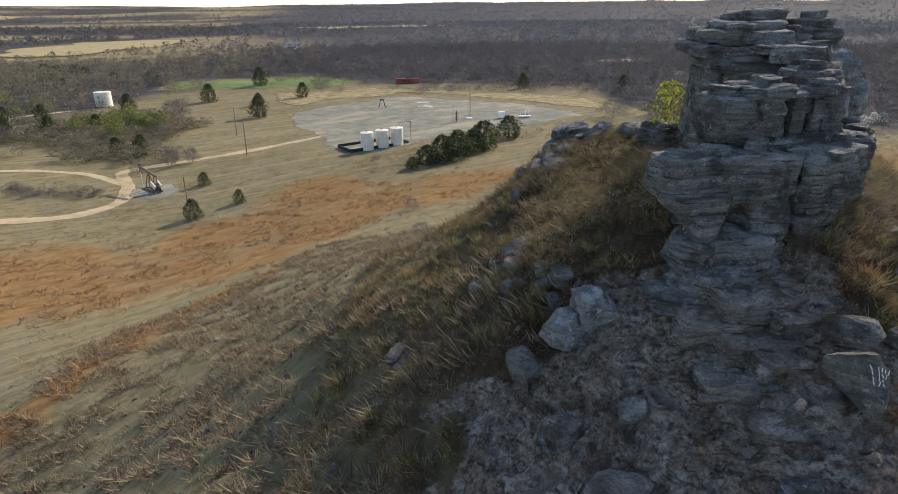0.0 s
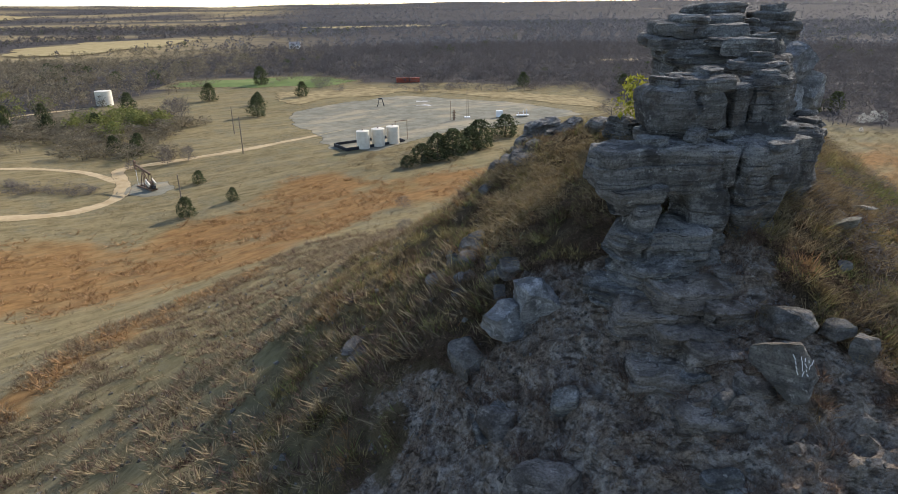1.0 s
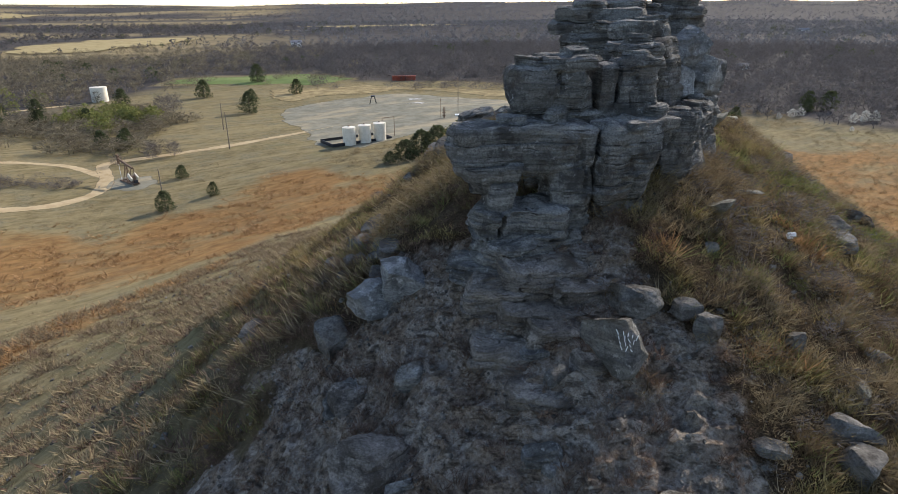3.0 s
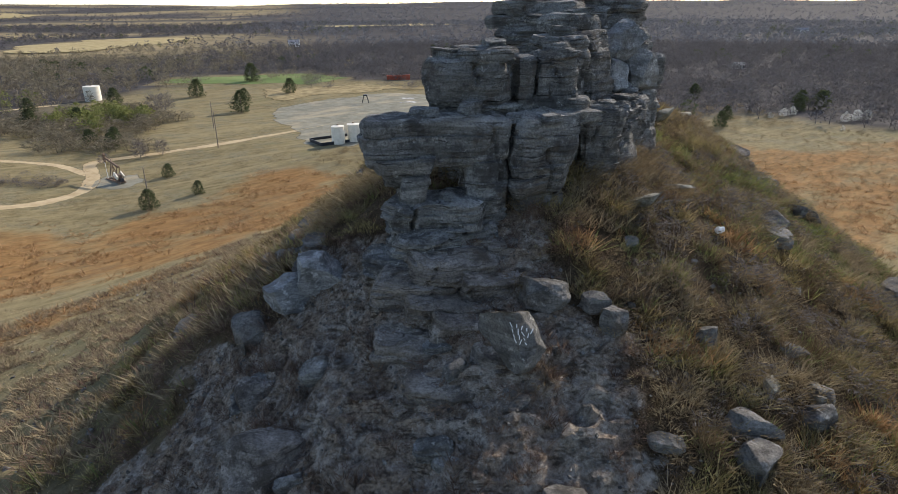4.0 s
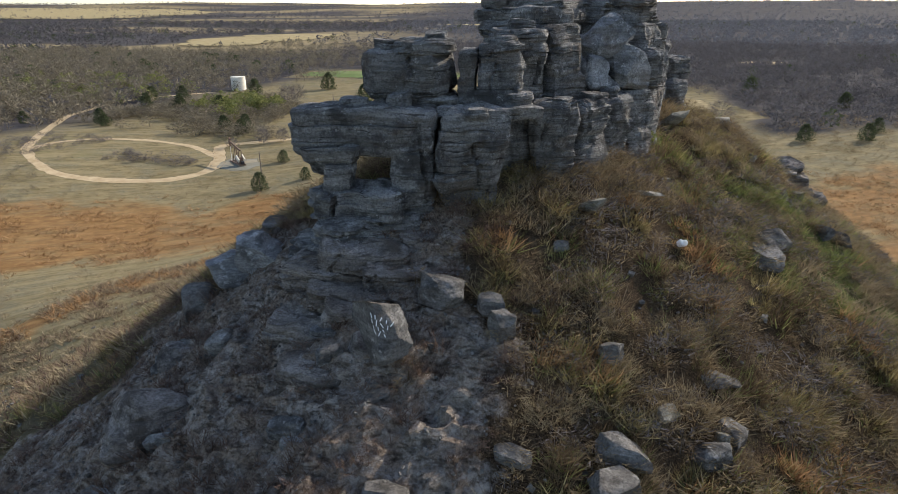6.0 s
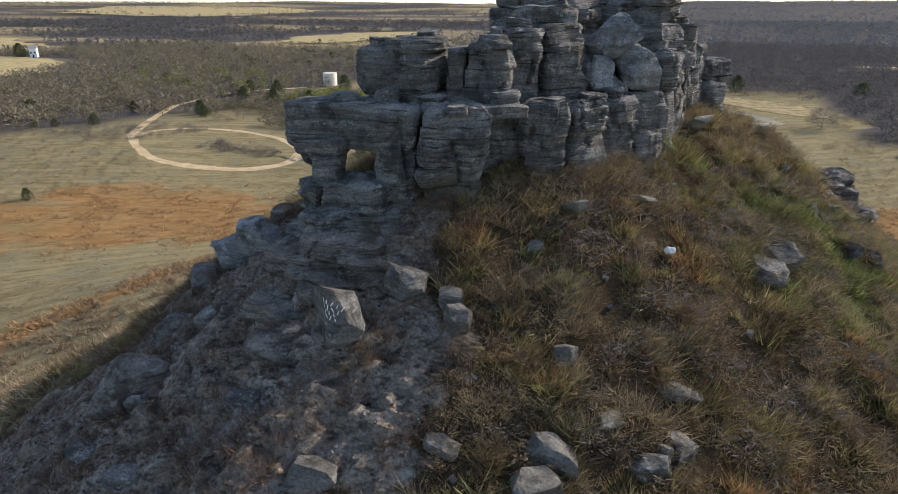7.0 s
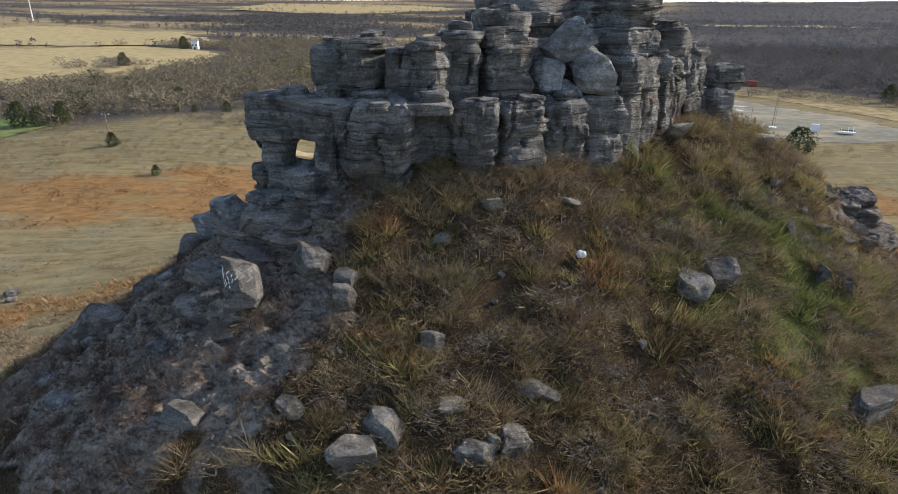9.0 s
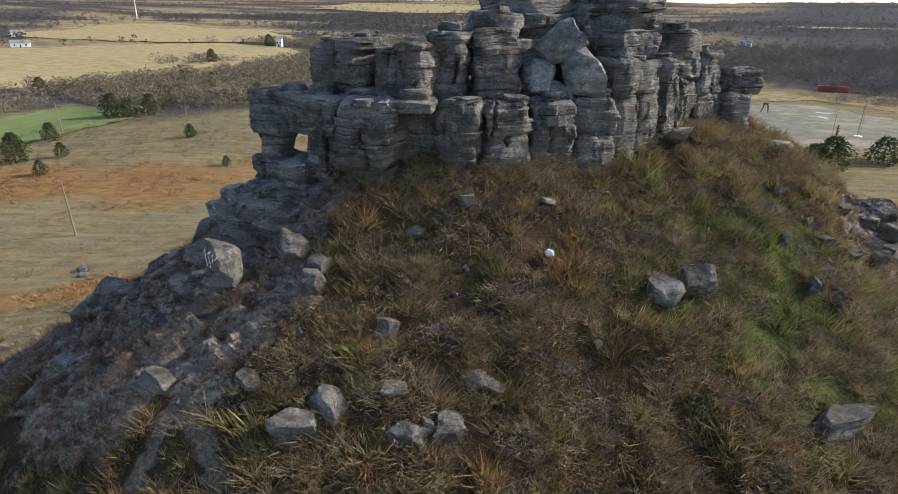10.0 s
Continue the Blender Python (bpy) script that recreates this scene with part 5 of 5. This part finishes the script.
def tray():
    """Low black wall round the tanks, a rectangle along the row."""
    z = ground_z(-22, 180)
    ob = thing("containment_tray", -22.5, 180.6, z, "low black steel containment wall round three tanks", "containment wall", turn=35)
    L, W, h = 19.0, 8.4, 0.9
    for name, x, y, lx, ly in (("wall_panel", 0, -W / 2, L, 0.16), ("wall_panel", 0, W / 2, L, 0.16), ("wall_panel", -L / 2, 0, 0.16, W - 0.2), ("wall_panel", L / 2, 0, 0.16, W - 0.2)):
        part(name, box(bmesh.new(), x, y, h / 2, lx, ly, h), BLACK, ob)
    part("liner", box(bmesh.new(), 0, 0, 0.14, L - 0.2, W - 0.2, 0.06), GRAVEL, ob)
    g = thing("pipe_gantry", -13.4, 184.6, z, "rusty steel pipe gantry behind the oil tanks", "pipe frame", turn=35)
    for x in (-2.0, 2.0):
        part("post", rod(bmesh.new(), (x, 0, 0), (x, 0, 6.2), 0.09), RUST, g)
    part("beam", rod(bmesh.new(), (-2.0, 0, 6.15), (2.0, 0, 6.15), 0.09), RUST, g)


tray()


def utility_pole(x, y, h, arm=True, label="weathered wooden utility pole standing in dry grass", lean=0.0, turn=30):
    ob = thing("utility_pole", x, y, ground_z(x, y) - 0.3, label, "utility pole", "utility poles", turn)
    ob.matrix_basis = pose(x, y, ground_z(x, y) - 0.3, 0, lean, turn)
    part("pole", rod(bmesh.new(), (0, 0, 0), (0, 0, h), 0.17, 0.11, 10), POLE, ob)
    if arm:
        arm_ob = part("crossarm", box(bmesh.new(), 0, 0, h - 0.5, 2.2, 0.11, 0.13), POLE, ob)
        for k in (-0.95, 0.0, 0.95):
            part("insulator", rod(bmesh.new(), (k, 0, h - 0.43), (k, 0, h - 0.2), 0.07, 0.05, 8), WHITE, arm_ob)


utility_pole(-57, 171.5, 10.5, False)
utility_pole(-58, 131, 6.5, False, "thin grey wooden post beside a cedar")
utility_pole(-160.9, 219, 9)
utility_pole(-129, 86.5, 8.5, True, "weathered pole with a crossarm beside a cedar")
utility_pole(-207, 139, 10, True)
utility_pole(-168, 225, 9, True)
utility_pole(-74.6, 38.1, 9.5, False, "bare leaning pole in the tan grass", -3)
utility_pole(-164.7, 66.6, 9.5, False, "pole standing before the wheat field", -4)
utility_pole(-68.6, 199, 9, False)


def pump_jack(x, y, turn):
    ob = thing("pump_jack", x, y, ground_z(x, y) + 0.05, "weathered brown oil pump jack on a gravel spot", "oil pump", turn=turn)
    bm = bmesh.new()
    box(bm, 0, -0.6, 0.2, 6.4, 0.3, 0.4), box(bm, 0, 0.6, 0.2, 6.4, 0.3, 0.4)
    for k in (-2.8, -1, 1, 2.8):
        box(bm, k, 0, 0.2, 0.25, 1.2, 0.3)
    part("skid", bm, RUST, ob)
    for sx_ in (-1, 1):
        for sy_ in (-1, 1):
            part("leg", rod(bmesh.new(), (-0.6 + 0.9 * sx_, 0.65 * sy_, 0.4), (-0.6, 0.12 * sy_, 4.2), 0.12, 0.10, 6), RUST, ob)
    tilt = Matrix.Rotation(radians(14), 4, "Y")
    part("walking_beam", box(bmesh.new(), -0.5, 0, 4.45, 5.8, 0.28, 0.5, tilt), RUST, ob)
    bm = bmesh.new()
    for k in range(6):
        a = radians(-50 + 20 * k)
        box(bm, -3.2 - 0.5 * math.cos(a), 0, 5.15 + 1.0 * math.sin(a), 0.55, 0.34, 0.55, Matrix.Rotation(-a, 4, "Y"))
    part("horse_head", bm, RUST, ob)
    for s_ in (-1, 1):
        part("counterweight", box(bmesh.new(), 1.9, 0.75 * s_, 1.7, 1.8, 0.3, 0.9, Matrix.Rotation(radians(35), 4, "Y")), TANK, ob)
        part("pitman_arm", rod(bmesh.new(), (1.6, 0.5 * s_, 1.6), (2.2, 0.3 * s_, 3.8), 0.08), RUST, ob)
    gear = part("gearbox", box(bmesh.new(), 1.7, 0, 1.2, 1.0, 0.9, 1.5), RUST, ob)
    part("shaft", rod(bmesh.new(), (1.7, -0.9, 1.6), (1.7, 0.9, 1.6), 0.11), BLACK, gear)
    part("motor", box(bmesh.new(), 2.9, 0, 0.75, 0.7, 0.7, 0.7), BLACK, ob)
    part("polished_rod", rod(bmesh.new(), (-3.7, 0, 0), (-3.7, 0, 5.0), 0.05), WHITE, ob)


pump_jack(-69.5, 139.5, -35)
patch_of("pavement", [(-75, 134), (-66, 132), (-62, 140), (-66, 146), (-74, 144)], GRAVEL, 0.05, 0.8, "grey gravel spot under the oil pump", "gravel spot", 1.0, 87)


def wellhead():
    z = ground_z(2.3, 218) + 0.1
    ob = thing("wellhead", 2.3, 218, z, "rusty wellhead with a valve stack on the pad", "wellhead")
    part("stack", rod(bmesh.new(), (0, 0, 0), (0, 0, 3.6), 0.28, 0.2, 12), RUST, ob)
    for k in (0.8, 1.7, 2.6):
        part("valve", rod(bmesh.new(), (-0.6, 0, k), (0.6, 0, k), 0.14, 0.14, 10), RUST, ob)
    part("stand_pipe", rod(bmesh.new(), (-1.2, 0.4, 0), (-1.2, 0.4, 6.5), 0.06), RUST, ob)
    mast = thing("lattice_mast", 7.0, 223, z, "thin steel lattice mast on the pad", "mast")
    for a in range(3):
        part("leg", rod(bmesh.new(), (0.5 * math.cos(a * 2.09), 0.5 * math.sin(a * 2.09), 0), (0.12 * math.cos(a * 2.09), 0.12 * math.sin(a * 2.09), 13), 0.05), POLE, mast)
    for k in range(1, 9):
        part("brace", rod(bmesh.new(), (0.45 - 0.04 * k, 0, 1.4 * k), (-0.22, 0.3, 1.4 * k + 0.7), 0.03), POLE, mast)
    part("footing", box(bmesh.new(), 0, 0, 0.15, 2.0, 2.0, 0.3), WHITE, mast)
    cab = thing("equipment_cabinet", 18.5, 224, z, "white steel equipment cabinet on the pad", "cabinet", turn=20)
    part("body", box(bmesh.new(), 0, 0, 1.1, 2.2, 1.2, 2.2), WHITE, cab)
    leaf = part("door", box(bmesh.new(), 0, -0.62, 1.1, 1.7, 0.06, 1.8), WHITE, cab)
    part("handle", box(bmesh.new(), 0.65, -0.68, 1.1, 0.08, 0.06, 0.3), BLACK, leaf)
    skid = thing("meter_skid", 27, 226, z, "white and grey pipe meter skid on the pad", "pipe skid", turn=10)
    part("frame", box(bmesh.new(), 0, 0, 0.3, 4.4, 1.8, 0.25), WHITE, skid)
    for k in (-1.6, 0.2, 1.5):
        part("riser", rod(bmesh.new(), (k, 0, 0.4), (k, 0, 1.8 + 0.3 * k), 0.13), WHITE, skid)
    part("pipe", rod(bmesh.new(), (-2.0, 0.3, 0.9), (2.0, 0.3, 0.9), 0.16), RUST, skid)
    fr = thing("steel_stand", -27, 251, z, "dark steel pump frame on the gravel pad", "steel frame")
    for k in (-1.3, 1.3):
        for j in (-0.8, 0.8):
            part("leg", rod(bmesh.new(), (k, j, 0), (k * 0.4, j * 0.5, 3.0), 0.10), BLACK, fr)
    part("head", box(bmesh.new(), 0, 0, 3.0, 1.6, 1.2, 0.5), BLACK, fr)
    red = thing("steel_bin", -22, 334, ground_z(-22, 334), "long red open-topped steel bin at the woods", "bin", turn=8)
    part("body", box(bmesh.new(), 0, 0, 1.2, 12, 2.6, 2.2), RED, red)
    part("rim", box(bmesh.new(), 0, 0, 2.36, 12.3, 2.9, 0.14), RED, red)
    for k in range(-5, 6, 2):
        part("rib", box(bmesh.new(), k, -1.36, 1.2, 0.16, 0.12, 2.0), RED, red)


wellhead()


def house(x, y, lx, ly, h, turn, label):
    ob = thing("house", x, y, ground_z(x, y), label, "house", turn=turn)
    wall = part("wall", box(bmesh.new(), 0, 0, h / 2, lx, ly, h), WHITE, ob)
    bm = bmesh.new()
    v = [bm.verts.new(c) for c in ((-lx / 2 - 0.4, -ly / 2 - 0.4, h), (lx / 2 + 0.4, -ly / 2 - 0.4, h), (lx / 2 + 0.4, ly / 2 + 0.4, h), (-lx / 2 - 0.4, ly / 2 + 0.4, h), (-lx / 2 - 0.4, 0, h + ly * 0.35), (lx / 2 + 0.4, 0, h + ly * 0.35))]
    for f in ((0, 1, 5, 4), (2, 3, 4, 5), (0, 4, 3), (1, 2, 5), (3, 2, 1, 0)):
        bm.faces.new([v[i] for i in f])
    part("roof", bm, ROOF, ob)
    for k in (-0.3, 0.3):
        win = part("window", box(bmesh.new(), k * lx, -ly / 2 - 0.03, h * 0.55, 1.2, 0.1, 1.2), GLASS, ob)
        part("sill", box(bmesh.new(), k * lx, -ly / 2 - 0.1, h * 0.55 - 0.66, 1.5, 0.22, 0.12), WHITE, win)
    part("door", box(bmesh.new(), 0, -ly / 2 - 0.03, 1.05, 1.0, 0.1, 2.1), GLASS, ob)


house(-438, 327, 4.5, 5.5, 6.2, 40, "tall white farm house beside a dark cedar")
cedar(-446, 322, 10, 480, "tall dark cedar beside the farm house")
house(-600, 180, 14, 7, 3.4, 70, "low white farm shed in the hay field")
house(-770, 226, 12, 8, 4, 70, "low white farm house beyond the hay field")
house(177, 389, 6, 4, 2.4, 10, "low white house among the bare woods")
house(-150, 620, 10, 7, 4, 10, "small white house among the bare woods")
house(470, 900, 16, 8, 4, -10, "small white house in the far woods")
tw = thing("radio_mast", -1200, 540, ground_z(-1200, 540), "pale steel radio mast in the distance", "mast")
part("mast", rod(bmesh.new(), (0, 0, 0), (0, 0, 34), 1.4, 0.5, 6), WHITE, tw)


# ---- the hill's brush ----
def hill_brush():
    r = np.random.default_rng(61)
    temps = [twig_template(r, 60, 1.5, 0.015) for _ in range(7)]
    sets = ((BRUSH, "hill_brush", "dense tan-brown leafless brush on the hill", 620, (4.5, 14), (26.5, 44), 0.7, 1.5),
            (TWIG, "hill_brush", "grey leafless twiggy brush on the slope", 1100, (17, 38), (12, 46), 0.35, 0.95),
            (BRUSH, "hill_brush", "brown twiggy brush on the slope", 1700, (14, 38), (12, 48), 0.35, 0.9),
            (DARK_BRUSH, "hill_brush", "dark brown twiggy brush on the slope", 2200, (14, 38), (12, 48), 0.35, 1.0),
            (TWIG, "hill_brush", "tall grey twiggy bushes on the slope", 150, (18, 36), (17, 40), 0.9, 1.4),
            (BRUSH, "hill_brush", "tall tan twiggy bushes on the slope", 170, (17, 36), (15, 44), 0.8, 1.3),
            (RED_BRUSH, "hill_brush", "dark red-brown brush among the rocks", 3400, (-3, 18), (11, 30), 0.25, 0.7),
            (BRUSH, "hill_brush", "tan grassy brush on the hill's flank", 500, (-10, 6), (24, 60), 0.25, 0.55))
    for m, name, label, n, bx, by, h0, h1 in sets:
        x, y = r.uniform(*bx, n), r.uniform(*by, n)
        ok = (rocky(x, y) < r.uniform(0.2, 1.1, n)) & (fbm(flat(x, y) / (1.6, 1.6, 1), 2, 63) > -0.3) & (along(x, y, PATH_LINE, 1.2, 55) < 0.1) & (along(x, y, PATH_FORK, 1.0, 55) < 0.1)
        x, y = x[ok], y[ok]
        h = r.uniform(h0, h1, len(x))
        scatter_mesh(name, [strew(temps, x, y, h, h * r.uniform(1.0, 1.7, len(x)), r, 0.04)], m, label, "brush")


hill_brush()


def leafy_bush(x, y, h, seed, label, base=None, material=None):
    r = np.random.default_rng(seed)
    ob = thing("leafy_bush", x, y, ground_z(x, y) if base is None else base, label, "bush")
    t = leaf_template(r, 420, lambda z: 0.5 * math.sin(math.pi * min(1.0, 0.15 + 0.85 * z)) ** 0.6, 0.045) * h
    v = t.reshape(-1, 3)
    mesh_of("leaves", v, np.arange(len(v)).reshape(-1, 3), material or LEAF, False, ob)
    part("stem", rod(bmesh.new(), (0, 0, 0), (0, 0, h * 0.6), 0.03), BARK, ob)


LEAF = plant_material("yellow_green_leaf", (0.16, 0.17, 0.02), (0.28, 0.28, 0.04), (0.38, 0.36, 0.08))
leafy_bush(14.9, 42.4, 2.8, 601, "bright yellow-green bush in a rock cleft", 30.2)
SILVER = plant_material("silver_seed_head", (0.30, 0.29, 0.25), (0.48, 0.47, 0.42), (0.62, 0.60, 0.54))
for k, (x, y, h) in enumerate([(139, 210, 3.2), (143.5, 211.5, 3.8), (148, 213.5, 3.4), (123, 219, 2.8), (127, 221.5, 3.0), (117, 216, 2.0), (131, 197, 1.4)]):
    leafy_bush(x, y, h, 610 + k, "pale silvery shrub at the edge of the woods", material=SILVER)
leafy_bush(22.9, 35.3, 1.1, 602, "green creeper at the foot of the outcrop", material=WEED)


# ---- bedrock that breaks through, rubble ----
def ledges(n, cx, cy, rx, ry, seed, size, label, material, show=0.22):
    """Broken beds that stick a little out of the ground, all with about one dip."""
    r = np.random.default_rng(seed)
    for _ in range(n):
        a, d = r.uniform(0, 2 * np.pi), math.sqrt(r.uniform(0, 1))
        x, y = cx + rx * d * math.cos(a), cy + ry * d * math.sin(a)
        l = r.uniform(*size)
        h = 0.35 + 0.25 * l
        v, f = rock_grid(l, l * r.uniform(0.4, 0.8), h, int(r.integers(1e6)), step=0.16, power=4.0, massive=0.05, cuts=8)
        ob = mesh_of("rock_ledge", v, f, material)
        ob.matrix_basis = pose(x, y, ground_z(x, y) - h + show * r.uniform(0.4, 1.5) * l ** 0.5, r.normal(14, 7), r.normal(-10, 7), r.normal(20, 35))
        tagged(ob, label, "rock ledge", "rock ledges on the hill")


ledges(14, 7.0, 16.0, 8.0, 4.5, 71, (0.5, 1.5), "broken grey bedrock ledge on the bare shoulder", STONE, 0.08)
ledges(14, 33.0, 47.5, 2.4, 5.0, 73, (0.8, 2.8), "pale rock ledge along the far crest", FOOT_STONE, 0.4)
ledges(13, 3.6, 29.5, 2.0, 5.0, 74, (0.6, 1.6), "pale rock ledge in the brush", FALLEN, 0.3)
ledges(12, 7.5, 49.0, 3.0, 6.0, 75, (0.8, 2.4), "rock ledge on the back of the hill", FALLEN, 0.4)


def rubble(n, bx, by, seed, size, label, only_bare=False):
    r = np.random.default_rng(seed)
    x, y = r.uniform(*bx, n), r.uniform(*by, n)
    if only_bare:
        k = r.uniform(0, 1, n) < rocky(x, y) + 0.12
        x, y = x[k], y[k]
    z = land(x, y)
    s = size[0] + (size[1] - size[0]) * r.uniform(0, 1, len(x)) ** 3
    cube = np.array([(a, b, c) for a in (-1, 1) for b in (-1, 1) for c in (-1, 1)], float) * 0.5
    quads = np.array([(0, 1, 3, 2), (4, 6, 7, 5), (0, 4, 5, 1), (2, 3, 7, 6), (0, 2, 6, 4), (1, 5, 7, 3)])
    turn = r.normal(0, 1, (len(x), 3, 3))
    turn = np.linalg.qr(turn)[0]
    v = (cube[None] * r.uniform(0.55, 1.0, (len(x), 8, 1)) * (s[:, None, None] * r.uniform(0.5, 1.2, (len(x), 1, 3)))) @ turn
    v += np.stack([x, y, z + 0.1 * s], 1)[:, None, :]
    f = (np.arange(len(x)) * 8)[:, None, None] + quads[None]
    return tagged(mesh_of("rubble", v.reshape(-1, 3), f.reshape(-1, 4), FALLEN), label, "rubble", "", "stuff")


rubble(3800, (-3, 20), (9, 24), 81, (0.03, 0.16), "loose grey rubble on the bare shoulder", True)
rubble(900, (14, 36), (10, 44), 82, (0.04, 0.3), "scattered grey stones on the brushy slope")
rubble(1500, (-30, 6), (20, 75), 83, (0.05, 0.4), "scattered grey stones in dry grass")
rubble(260, (29, 40), (38, 58), 84, (0.15, 0.9), "pale broken stones along the crest")


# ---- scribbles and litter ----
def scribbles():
    """White paint strokes on the face of the boulder beside the path: plain bars, cast from near the camera's course to
    fit its view.
    """
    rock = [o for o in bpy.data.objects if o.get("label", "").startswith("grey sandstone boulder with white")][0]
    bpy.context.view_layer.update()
    view_from = Vector((13.0, 0.5, 37.0))
    inv = rock.matrix_world.inverted()
    r = np.random.default_rng(5)
    for row, (z, n) in enumerate(((0.62, 5), (0.40, 4), (0.20, 3), (0.02, 3))):
        for k in range(n):
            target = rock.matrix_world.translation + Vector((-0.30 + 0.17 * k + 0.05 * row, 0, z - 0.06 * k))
            o, d = inv @ view_from, (inv.to_3x3() @ (target - view_from)).normalized()
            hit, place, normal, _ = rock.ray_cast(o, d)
            if not hit:
                continue
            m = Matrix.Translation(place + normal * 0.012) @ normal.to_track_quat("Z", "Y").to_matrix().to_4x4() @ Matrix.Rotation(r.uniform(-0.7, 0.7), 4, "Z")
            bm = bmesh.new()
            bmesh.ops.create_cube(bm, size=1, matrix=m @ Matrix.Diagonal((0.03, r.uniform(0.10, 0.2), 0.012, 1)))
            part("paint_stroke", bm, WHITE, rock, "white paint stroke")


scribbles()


def litter_bag(x, y):
    bm = bmesh.new()
    bmesh.ops.create_icosphere(bm, subdivisions=3, radius=0.2)
    co = np.array([v.co for v in bm.verts])
    d = 1 + 0.35 * fbm(co * 7, 3, 9)
    for v, k in zip(bm.verts, d):
        v.co = Vector((v.co.x * k, v.co.y * k * 0.8, v.co.z * k * 0.9))
    ob = part("litter_bag", bm, WHITE)
    ob.matrix_basis = pose(x, y, ground_z(x, y) + 0.25)
    tagged(ob, "crumpled white litter bag caught in the weeds", "bag")


litter_bag(24.1, 27.2)
